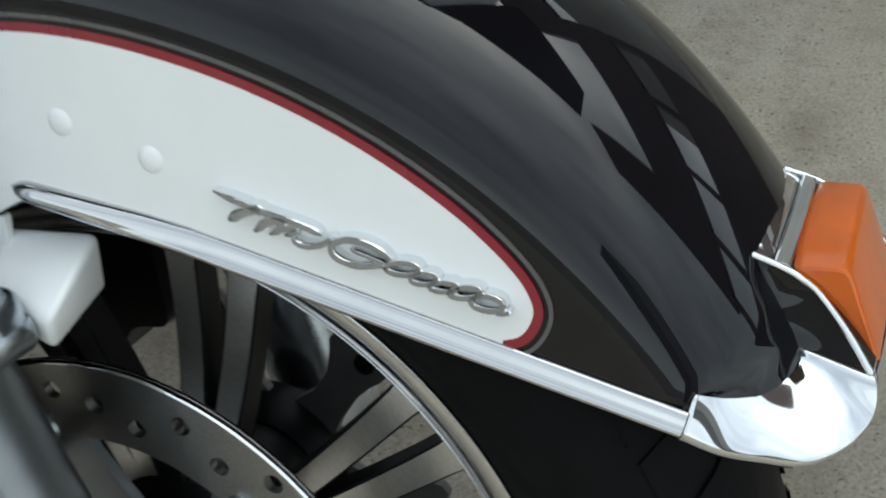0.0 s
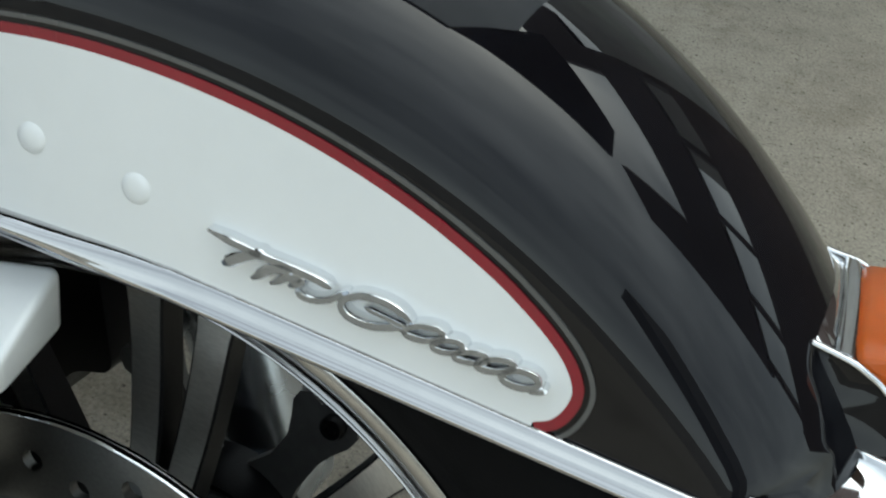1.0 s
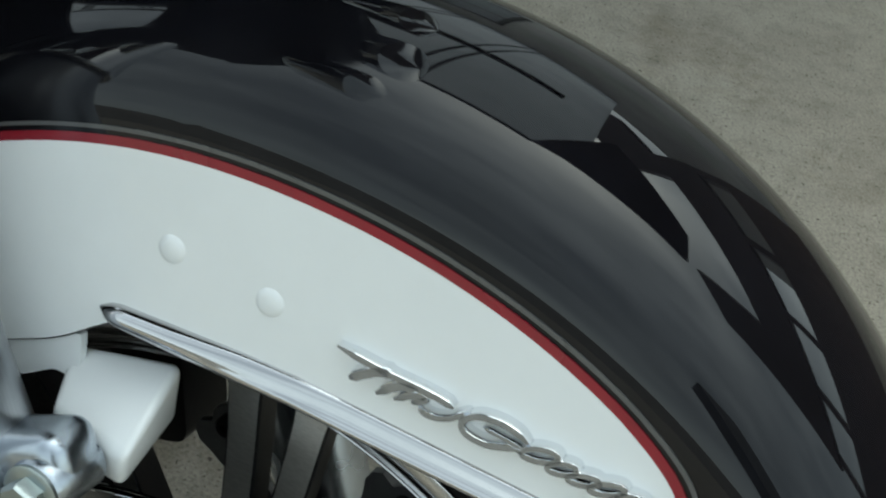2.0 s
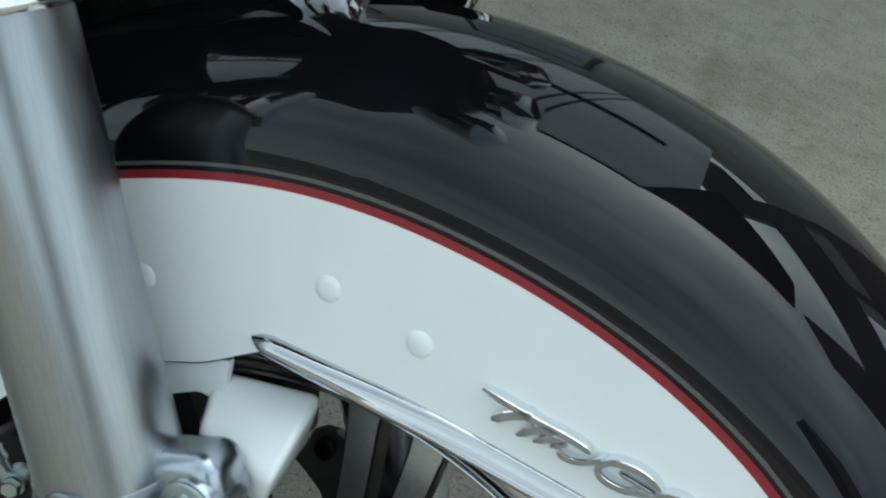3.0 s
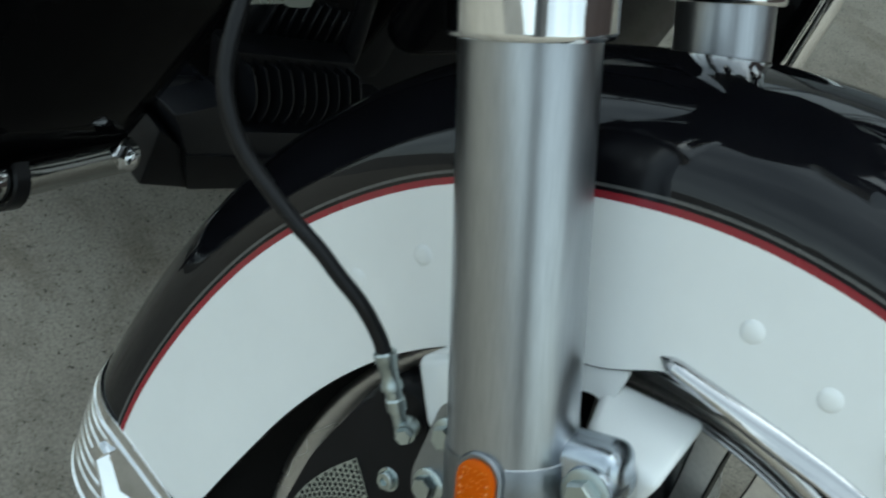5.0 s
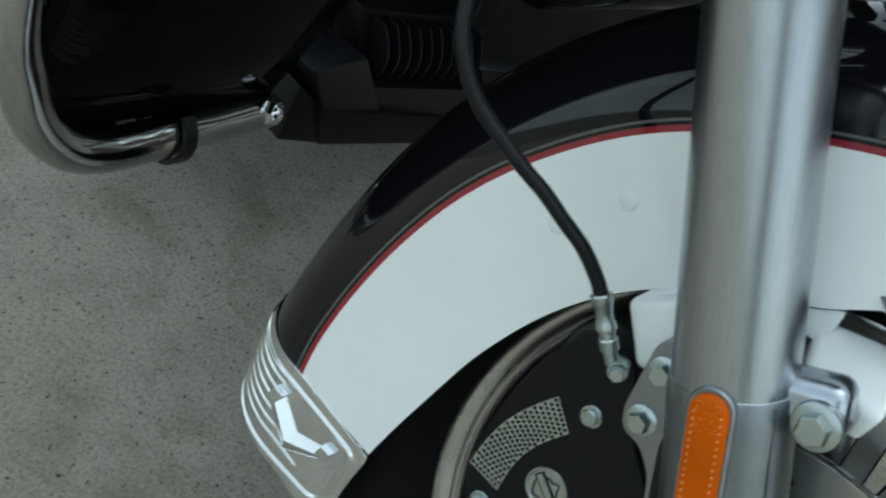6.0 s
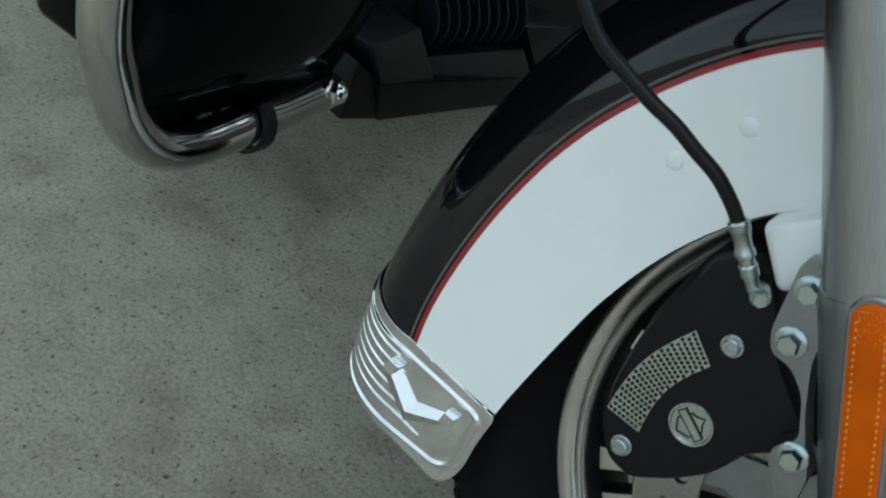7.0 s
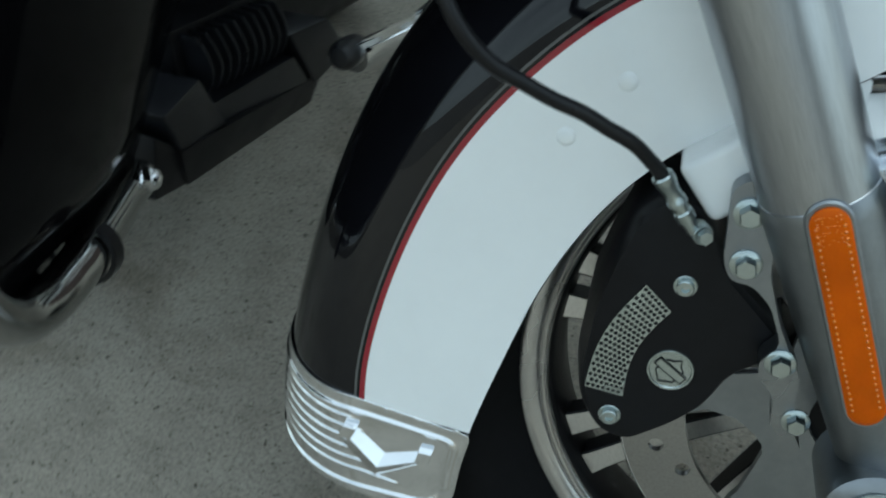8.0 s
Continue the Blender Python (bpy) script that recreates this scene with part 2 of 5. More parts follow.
def tube(bm, pts, radius, seg=16, n=8, curved=True):
    """A pipe along a path; the radius may be a function of 0..1."""
    path = smooth_path(pts, n) if curved else [Vector(q) for q in pts]
    rows = []
    up = None
    for i, p in enumerate(path):
        d = (path[min(i + 1, len(path) - 1)] - path[max(i - 1, 0)]).normalized()
        if up is None:
            up = d.orthogonal().normalized()
        up = (up - d * up.dot(d)).normalized()
        side = d.cross(up)
        r = radius(i / (len(path) - 1)) if callable(radius) else radius
        rows.append([p + (up * math.cos(2 * math.pi * k / seg) + side * math.sin(2 * math.pi * k / seg)) * r for k in range(seg)])
    vs = grid(bm, rows, close_v=True)
    cap(bm, vs[0])
    cap(bm, vs[-1])
    return bm


def block(bm, m, size, bevel=0.0, seg=2, taper=1.0):
    """A bevelled box of the given size at the pose m; taper narrows its +z end."""
    made = bmesh.ops.create_cube(bm, size=1.0)["verts"]
    for v in made:
        k = taper if v.co.z > 0 else 1.0
        v.co = Vector((v.co.x * size[0] * k, v.co.y * size[1] * k, v.co.z * size[2]))
    if bevel:
        edges = list({e for v in made for e in v.link_edges})
        r = bmesh.ops.bevel(bm, geom=edges, offset=bevel, segments=seg, profile=0.5, affect='EDGES')
        made = list({v for fc in r["faces"] for v in fc.verts} | {v for v in made if v.is_valid})
    bmesh.ops.transform(bm, matrix=m, verts=made)
    return bm


def plate(bm, outer, holes, to3d, thick, chamfer=0.0):
    """A flat plate from a 2D outline with holes; to3d maps (u, v, depth) into space, the face at depth 0."""
    loops = []
    for loop in [outer] + list(holes):
        vs = [bm.verts.new((u, v, 0)) for u, v in loop]
        loops.append([bm.edges.new((vs[i], vs[(i + 1) % len(vs)])) for i in range(len(vs))])
    r = bmesh.ops.triangle_fill(bm, use_beauty=True, edges=[e for lp in loops for e in lp])
    faces = [g for g in r["geom"] if isinstance(g, bmesh.types.BMFace)]
    front = {v for fc in faces for v in fc.verts}
    ex = bmesh.ops.extrude_face_region(bm, geom=faces, use_keep_orig=True)
    back = {g for g in ex["geom"] if isinstance(g, bmesh.types.BMVert)}
    for v in front:
        v.co = Vector(to3d(v.co.x, v.co.y, 0.0))
    for v in back:
        v.co = Vector(to3d(v.co.x, v.co.y, thick))
    return bm


def ring_pts(cx, cy, r, n, a0=0.0):
    return [(cx + r * math.cos(a0 + 2 * math.pi * k / n), cy + r * math.sin(a0 + 2 * math.pi * k / n)) for k in range(n)]


def rounded(pts, r, n=5):
    """A polygon with rounded corners."""
    out = []
    m = len(pts)
    for i in range(m):
        p, a, b = Vector(pts[i]), Vector(pts[i - 1]), Vector(pts[(i + 1) % m])
        da, db = (a - p), (b - p)
        k = min(r, da.length * 0.45, db.length * 0.45)
        s, e = p + da.normalized() * k, p + db.normalized() * k
        for j in range(n + 1):
            t = j / n
            out.append(tuple(s * (1 - t) ** 2 + p * 2 * t * (1 - t) + e * t * t))
    return out


def eased(x, a, b):
    u = min(1.0, max(0.0, (x - a) / (b - a)))
    return u * u * (3 - 2 * u)


def hexbolt(bm, at, axis, r, h, washer=True):
    d, u, v = frame_of(axis)
    o = Vector(at)
    if washer:
        lathe(bm, o, d, [(0, r * 1.42), (0.0014, r * 1.42), (0.0022, r * 1.2)], 20)
    rows = []
    for s, k in ((0.0015, 1.0), (h * 0.8, 1.0), (h, 0.86)):
        rows.append([o + d * s + (u * math.cos(math.pi * j / 3) + v * math.sin(math.pi * j / 3)) * r * k for j in range(6)])
    vs = grid(bm, rows, close_v=True)
    cap(bm, vs[0])
    cap(bm, vs[-1])
    return bm


def allen(bm, at, axis, r, h):
    """A socket cap screw with its recessed hexagon."""
    d, u, v = frame_of(axis)
    o = Vector(at)
    rows = []
    for s, k, n in ((0, 1.0, 0), (h * 0.8, 1.0, 0), (h, 0.88, 0), (h, 0.5, 1), (h * 0.4, 0.5, 1)):
        rows.append([o + d * s + (u * math.cos(math.pi * j / 6) + v * math.sin(math.pi * j / 6)) * r * k * ((1.0 if j % 2 == 0 else 0.87) if n else 1) for j in range(12)])
    vs = grid(bm, rows, close_v=True)
    cap(bm, vs[0])
    cap(bm, vs[-1])
    return bm


# ---- setting ----
bm = bmesh.new()
R0 = 120.0
rings = [0.0, 1.5, 4, 12, 40, R0]
rows = [[(r * math.cos(2 * math.pi * k / 48), r * math.sin(2 * math.pi * k / 48), 0) for k in range(48)] for r in rings[1:]]
vs = grid(bm, rows, close_v=True)
cap(bm, vs[0])
ground = tagged(part("ground", bm, CONCRETE, smooth=0), "weathered grey concrete slab with fine pitting", "ground", kind="structure")

# ---- the motorcycle: built upright about its front wheel, leaning on its side stand ----
AXLE = Vector((0, 0, 0.32))
LEAN = Matrix(((0.99848, -0.01437, 0.05330, 0), (0.00000, 0.96555, 0.26022, 0), (-0.05520, -0.25983, 0.96408, 0), (0, 0, 0, 1)))
motorcycle = tagged(new("motorcycle"), "black and white touring motorcycle leaning on its stand, front end", "motorcycle")
motorcycle.matrix_world = LEAN


def at(theta, r, y):
    """A place about the axle: angle from straight ahead (degrees), radius, sideways."""
    a = radians(theta)
    return Vector((r * math.cos(a), y, AXLE.z + r * math.sin(a)))


# fender: edge of the white field, by angle about the axle
W = 0.088
FIELD = [(36, 0.333), (67, 0.333), (78, 0.329), (86, 0.325), (95, 0.322), (104, 0.318), (114, 0.3125), (131, 0.311), (140, 0.308), (151, 0.307),
         (165, 0.306), (177, 0.310), (187, 0.318), (205, 0.326)]
INNER = [(100, 0.2500), (108, 0.2335), (112, 0.231), (126, 0.2265), (133, 0.2250), (140, 0.2232), (147, 0.2214), (154, 0.2200), (160, 0.2196), (167, 0.2205), (173, 0.2220), (179, 0.2258), (184, 0.2310), (189, 0.2378), (194.7, 0.2478), (210, 0.2780)]


def table(t, rows):
    return float(np.interp(t, [r[0] for r in rows], [r[1] for r in rows]))


def soft_table(t, rows, w=5.0):
    return sum(table(t + d, rows) for d in (-w, -w / 2, 0, w / 2, w)) / 5


def field_r(t):
    return soft_table(t, FIELD)


def inner_r(t):
    if t < 102:
        return (0.2490 - 0.0085 * min(1.0, max(0.0, (t - 86) / 16))) / math.sin(radians(max(t, 30)))
    return soft_table(t, INNER, 2.0)


CROWN = [(36, 0.050), (48, 0.053), (60, 0.0585), (80, 0.066), (100, 0.068), (170, 0.069), (184, 0.072), (192, 0.081), (207, 0.099)]


def crown_h(t):
    return soft_table(t, CROWN)


def skin(t, k):
    """Fender cross-section: k from 0 (inner edge of the side) through 1 (shoulder) to 2 (crown): radius and half width."""
    rs = field_r(t) + 0.008
    if k <= 1:
        lo = min(inner_r(t), rs)
        return lo + (rs - lo) * k, W
    p = 1.95
    a = (k - 1) * math.pi / 2
    return rs + (crown_h(t) - 0.008) * math.sin(a) ** (2 / p), W * max(0.0, math.cos(a)) ** (2 / p)


def fender_rows(t0, t1, steps, nk=26, low=None, grow=0.0):
    rows = []
    for i in range(steps + 1):
        t = t0 + (t1 - t0) * i / steps
        ks = [2.0 * j / nk for j in range(nk + 1)]
        start = 0.0
        if low and t < 96:
            need = low / math.sin(radians(t))
            lo, hi = 0.0, 2.0
            if skin(t, 0)[0] < need - 1e-4:
                for _ in range(30):
                    mid = (lo + hi) / 2
                    if skin(t, mid)[0] < need:
                        lo = mid
                    else:
                        hi = mid
                start = hi
        ks = [start + (2 - start) * j / nk for j in range(nk + 1)]
        half = [skin(t, k) for k in ks]
        row = [at(t, r + grow * min(1, max(0, k - 0.9)), -(y + grow)) for (r, y), k in zip(half, ks)]
        row += [Vector((p.x, -p.y, p.z)) for p in reversed(row[:-1])]
        rows.append(row)
    return rows


FRONT_CUT = 0.252
FRONT_T = math.degrees(math.asin(FRONT_CUT / (field_r(40) + crown_h(40)))) + 0.15
bm = bmesh.new()
grid(bm, fender_rows(FRONT_T, 200.5, 150, low=FRONT_CUT))
front_fender = part("front_fender", bm, BLACK, motorcycle, "gloss black front fender with white side field", 60)
sol = front_fender.modifiers.new("thickness", 'SOLIDIFY')
sol.thickness, sol.offset = 0.0022, -1.0


def side_strip(bm, outer, inner, y0, y1):
    """A thin flat strip on the fender's side between two runs of (x, z) points."""
    a = grid(bm, [[(p[0], y0, p[1]) for p in outer], [(p[0], y0, p[1]) for p in inner]])
    b = grid(bm, [[(p[0], y1, p[1]) for p in outer], [(p[0], y1, p[1]) for p in inner]])
    n = len(outer)
    for i in range(n - 1):
        cap(bm, [a[0][i], a[0][i + 1], b[0][i + 1], b[0][i]])
        cap(bm, [a[1][i], a[1][i + 1], b[1][i + 1], b[1][i]])
    return bm


def field_edge(off, n=130):
    """Edge of the white field with its rounded nose, grown by off; from the nose at the rail back to the rear trim."""
    pts = []
    nose = [(0.1635, 0.2610), (0.1685, 0.2645), (0.1712, 0.2700), (0.1718, 0.2765), (0.1692, 0.2820), (0.1640, 0.2875), (0.1550, 0.2938), (0.1430, 0.3004)]
    sm = smooth_path([(x, 0, z) for x, z in nose], 5)
    pts = [(p.x, p.z) for p in sm]
    t0 = math.degrees(math.atan2(pts[-1][1], pts[-1][0]))
    for i in range(1, n + 1):
        t = t0 + (190.5 - t0) * i / n
        r = field_r(t)
        pts.append((r * math.cos(radians(t)), r * math.sin(radians(t))))
    out = []
    for i, (x, z) in enumerate(pts):
        a, b = pts[max(i - 1, 0)], pts[min(i + 1, len(pts) - 1)]
        d = Vector((b[0] - a[0], b[1] - a[1])).normalized()
        out.append((x + d.y * off, AXLE.z + z - d.x * off))
    return out


def inner_edge(n):
    """The white field's lower edge, run beside field_edge: along the rail, then round the wheel opening."""
    pts = []
    for i in range(n):
        t = i / (n - 1)
        th = 57.0 + (194.5 - 57.0) * t
        r = inner_r(th) + 0.0008
        pts.append((r * math.cos(radians(th)), AXLE.z + r * math.sin(radians(th))))
    return pts


E0 = field_edge(0.0)


def on_side(u, v, d):
    return (u, -W - 0.0007 + d, v)


bm = bmesh.new()
plate(bm, E0 + list(reversed(inner_edge(len(E0)))), [], on_side, 0.0012)
white_field = part("white_field", bm, WHITE, front_fender, "white painted side field", 60)
bm = bmesh.new()
side_strip(bm, field_edge(0.0037), E0, -W - 0.0008, -W + 0.0005)
part("red_stripe", bm, RED, front_fender, "dark red border stripe", 60)
bm = bmesh.new()
side_strip(bm, field_edge(0.0073), field_edge(0.0057), -W - 0.0008, -W + 0.0005)
part("grey_stripe", bm, GREY, front_fender, "thin grey pinstripe", 60)

# rivets in the white field
bm = bmesh.new()
lathe(bm, (0, 0, 0), (0, -1, 0), [(-0.001, 0.0058), (0.0002, 0.0057), (0.0008, 0.0050), (0.0013, 0.0036), (0.0016, 0.0018), (0.0017, 0.0)], 24)
rivet = part("rivet", bm, WHITE, front_fender, "white domed rivet")
RIVETS = [(-0.215, 0.1625), (-0.1875, 0.2015), (-0.113, 0.245), (-0.031, 0.284), (0.012, 0.282)]
for i, (x, z) in enumerate(RIVETS):
    o = rivet if i == 0 else rivet.copy()
    if i:
        scene.collection.objects.link(o)
    o.location = (x, -W - 0.0007, AXLE.z + z)

# chrome rail along the front lower edge
bm = bmesh.new()
rows = []
NR = 60
RAIL_FLAT = [(-1, 0.0), (-1, 0.14), (-0.97, 0.20), (-0.86, 0.22), (-0.80, 0.40), (-0.72, 0.66), (-0.62, 0.86), (-0.50, 0.97), (-0.38, 1.0), (-0.26, 0.96), (-0.16, 0.86), (-0.08, 0.76), (0.0, 0.70), (0.25, 0.60),
             (0.5, 0.50), (0.76, 0.39), (0.90, 0.30), (0.97, 0.18), (1, 0.0)]
for i in range(NR + 1):
    u = i / NR
    x = -0.0565 + (0.2325 + 0.0565) * u
    w = 0.0070 * min(1.0, 0.64 + 1.6 * u) * min(1.0, (u / 0.026 + 0.02) ** 0.5) * (1 - 0.22 * u)
    zc = AXLE.z + 0.2462 + 0.0048 * min(1, u / 0.3) + 0.0035 * u
    h = 0.0058 * min(1.0, (u / 0.03 + 0.02) ** 0.5) * (1 - 0.25 * u)
    flat_share = min(1.0, max(0.0, (u - 0.12) / 0.25))
    prof = []
    for a, b in RAIL_FLAT:
        bulb = math.sqrt(max(0.0, 1 - a * a)) * (1.0 - 0.08 * a)
        prof.append((a, bulb + (b - bulb) * flat_share))
    rows.append([(x, -W - 0.0005 - h * b, zc + w * a) for a, b in prof])
vs = grid(bm, rows, close_v=True)
cap(bm, vs[-1])
part("side_rail", bm, RAIL_CHROME, front_fender, "polished chrome side rail")

# ---- front wheel ----
bm = bmesh.new()
half = [(0.0335, 0.2130), (0.0370, 0.2215), (0.0405, 0.2265), (0.0520, 0.2390), (0.0620, 0.2560), (0.0650, 0.2700), (0.0640, 0.2840), (0.0590, 0.2970), (0.0490, 0.3090), (0.0360, 0.3175), (0.0190, 0.3230)]
prof = [(-y, r) for y, r in half] + [(0.0, 0.3245)] + [(y, r) for y, r in reversed(half)]
ring_sweep(bm, AXLE, (0, 1, 0), prof, 120)
front_wheel = part("front_wheel", bm, RUBBER, motorcycle, "black rubber tyre on a cast wheel")
lip = [(0.0340, 0.2228), (0.0375, 0.2242), (0.0402, 0.2235), (0.0412, 0.2205), (0.0405, 0.2160), (0.0375, 0.2112), (0.0362, 0.2102), (0.0352, 0.2096), (0.0362, 0.2084), (0.0358, 0.2074),
       (0.0342, 0.2068), (0.0348, 0.2056), (0.0342, 0.2048), (0.0322, 0.2042), (0.0300, 0.2060)]
for sgn in (-1, 1):
    bm = bmesh.new()
    ring_sweep(bm, AXLE, (0, 1, 0), [(sgn * y, r) for y, r in lip], 128)
    part("rim", bm, RIM_ALLOY, front_wheel, "polished rim lip")
bm = bmesh.new()
barrel = [(0.0310, 0.2052), (0.0300, 0.2030), (0.0260, 0.2010), (0.0120, 0.1965)]
ring_sweep(bm, AXLE, (0, 1, 0), [(-y, r) for y, r in barrel] + [(y, r) for y, r in reversed(barrel)] + [(0.030, 0.2070), (-0.030, 0.2070)], 128)
part("rim_barrel", bm, SATIN_BLACK, front_wheel, "black painted rim barrel")


# spokes: nine split pairs, machined faces on black flanks
def spoke_mesh(theta0, theta1, r0, r1, w0, w1):
    bm = bmesh.new()
    rows = []
    n = 8
    for i in range(n + 1):
        u = i / n
        t = radians(theta0 + (theta1 - theta0) * u)
        r = r0 + (r1 - r0) * u
        c = Vector((math.cos(t), 0, math.sin(t)))
        side = Vector((-math.sin(t), 0, math.cos(t)))
        w = (w0 + (w1 - w0) * u) / 2 * (1 + 0.18 * max(0, u - 0.85) / 0.15)
        yf = -0.030 + 0.006 * math.sin(math.pi * u) + 0.010 * u * u
        yb = -0.002
        o = AXLE + c * r
        rows.append([o + side * a + Vector((0, y, 0)) for a, y in ((-w, yf + 0.001), (-w + 0.0012, yf), (w - 0.0012, yf), (w, yf + 0.001), (w * 0.9, yb), (-w * 0.9, yb))])
    vs = grid(bm, rows, close_v=True)
    cap(bm, vs[0])
    cap(bm, vs[-1])
    bmesh.ops.recalc_face_normals(bm, faces=bm.faces[:])
    for fc in bm.faces:
        if fc.normal.y < -0.8:
            fc.material_index = 1
    return bm


first = None
for k in range(9):
    for half in (-1, 1):
        if first is None or half == 1 and k == 0:
            c, c2 = 87.6, 91.7
            sp = part("spoke", spoke_mesh(c + half * 5.6, c2 + half * 5.3, 0.050, 0.206, 0.0145, 0.0180), SATIN_BLACK, front_wheel,
                      "black spoke with bare machined face", 30)
            sp.data.materials.append(MACHINED)
            if half == -1:
                first = sp
            else:
                second = sp
            continue
        o = (first if half == -1 else second).copy()
        scene.collection.objects.link(o)
        a = radians(-40.0 * k)
        o.matrix_basis = Matrix.Translation(AXLE) @ Matrix.Rotation(a, 4, 'Y') @ Matrix.Translation(-AXLE)

bm = bmesh.new()
lathe(bm, AXLE, (0, 1, 0), [(-0.058, 0.030), (-0.056, 0.034), (-0.040, 0.036), (-0.034, 0.052), (-0.026, 0.060), (0.020, 0.060), (0.036, 0.050), (0.056, 0.034), (0.058, 0.030)], 56)
part("hub", bm, SATIN_BLACK, front_wheel, "black wheel hub")

front_wheel.location.x = 0.0025

# tread: short grooves cut as raised shoulder blocks
bm = bmesh.new()
for k in range(64):
    a = 360 * k / 64
    for sy in (-1, 1):
        p0, p1 = [], []
        for u in range(4):
            f = u / 3
            yy = sy * (0.058 - 0.030 * f)
            r = float(np.interp(abs(yy), [0.0, 0.019, 0.036, 0.049, 0.059, 0.064], [0.3245, 0.3230, 0.3175, 0.3090, 0.2970, 0.284])) - 0.001
            sk = 2.2 * f
            p0.append((a + sk, r, yy))
            p1.append((a + sk + 3.9, r, yy))
        top0 = [at(t, r + 0.0032, y) for t, r, y in p0]
        top1 = [at(t, r + 0.0032, y) for t, r, y in p1]
        low0 = [at(t, r - 0.002, y) for t, r, y in p0]
        low1 = [at(t, r - 0.002, y) for t, r, y in p1]
        rows = [low0, top0, top1, low1]
        grid(bm, rows)
tread = part("tread", bm, RUBBER, front_wheel, "shoulder tread blocks", 30)
tagged(tread, kind="stuff")


# brake discs: drilled rotor on a fingered carrier
def disc(y, sgn, label, ring=True):
    def to3d(u, v, d):
        return (u, y + sgn * d, AXLE.z + v)
    bm = bmesh.new()
    radii = (0.128, 0.1205, 0.1345, 0.1255, 0.1405, 0.1165)
    holes = []
    for k in range(33):
        a = radians(104.9 - 360 / 33 * k)
        r = radii[k % 6]
        holes.append(ring_pts(r * math.cos(a), r * math.sin(a), 0.0052, 14))
    if ring:
        plate(bm, ring_pts(0, 0, 0.150, 120), [ring_pts(0, 0, 0.107, 96)] + holes, to3d, 0.005)
        rotor = part("brake_disc", bm, DISC, motorcycle, label, 30)
        bm = bmesh.new()
        ring_sweep(bm, (0, y, AXLE.z), (0, sgn, 0), [(0.0045, 0.1495), (0.0045, 0.1508), (0.0010, 0.1509), (-0.0004, 0.1498), (-0.0004, 0.1493)], 120)
        part("disc_edge", bm, CHROME, rotor, "bright turned edge of the disc")
    else:
        lathe(bm, (0, y, AXLE.z), (0, -1, 0), [(0, 0.030), (0, 0.050), (0.012, 0.050), (0.03, 0.042)], 40)
        rotor = part("wheel_flange", bm, SATIN_BLACK, motorcycle, label, 30)
    outline = []
    n = 6
    for k in range(n):
        c = 63.0 + 360 / n * k
        finger = ((-30, 0.062), (-24, 0.064), (-17, 0.075), (-10, 0.094), (-9, 0.104), (-7.5, 0.1115), (-4, 0.1165), (0, 0.118), (4, 0.1165), (7.5, 0.1115), (9, 0.104), (7, 0.094), (11, 0.075), (22, 0.064))
        if not ring:
            finger = ((-30, 0.046), (-22, 0.048), (-12, 0.062), (-7, 0.085), (-7, 0.098), (-7.8, 0.108), (-7, 0.117), (-4, 0.1225), (0, 0.1245), (4, 0.1225), (6, 0.116), (7.5, 0.1165), (10.5, 0.118), (13, 0.114), (13.6, 0.107), (12, 0.100), (9, 0.085), (10, 0.066), (20, 0.049))
        for da, r in finger:
            outline.append(((r * math.cos(radians(c + da))), r * math.sin(radians(c + da))))
    bm = bmesh.new()

    def to3d2(u, v, d):
        return (u, y + sgn * (d + 0.0052), AXLE.z + v)
    plate(bm, outline, [ring_pts(0, 0, 0.030, 40)], to3d2, 0.006)
    part("carrier", bm, CAST if ring else PHOSPHATE, rotor, "cast alloy disc carrier", 30)
    for k in range(n):
        c = 63.0 + 360 / n * k
        bm = bmesh.new()
        lathe(bm, at(c, 0.1125, y + sgn * 0.012), (0, -1, 0), [(s if ring or s < 0 else s - 0.010, r) for s, r in ((-0.002, 0.0068), (0.0145, 0.0068), (0.0155, 0.006), (0.0155, 0.0035), (0.013, 0.003), (0.013, 0.0))], 20)
        part("button", bm, ZINC if ring else SATIN_BLACK, rotor)
    return rotor


disc(-0.068, 1, "drilled steel brake disc, dull grey")
disc(0.080, -1, "dark flange with bolted fingers on the far side", False)

bm = bmesh.new()
plate(bm, rounded([(-0.168, 0.100), (-0.108, 0.128), (-0.088, 0.060), (-0.116, 0.050), (-0.130, 0.014), (-0.160, -0.002)], 0.010, 4), [], lambda u, v, d: (u, 0.075 + d, AXLE.z + v), 0.045)
part("far_caliper", bm, SATIN_BLACK, motorcycle, "satin black brake caliper on the far side", 30)

# ---- forks ----
FP = Vector((-0.1248, -0.1323, 0.5787))
FD = Vector((-0.4841, -0.0540, 0.8733)).normalized()
FR = 0.0308


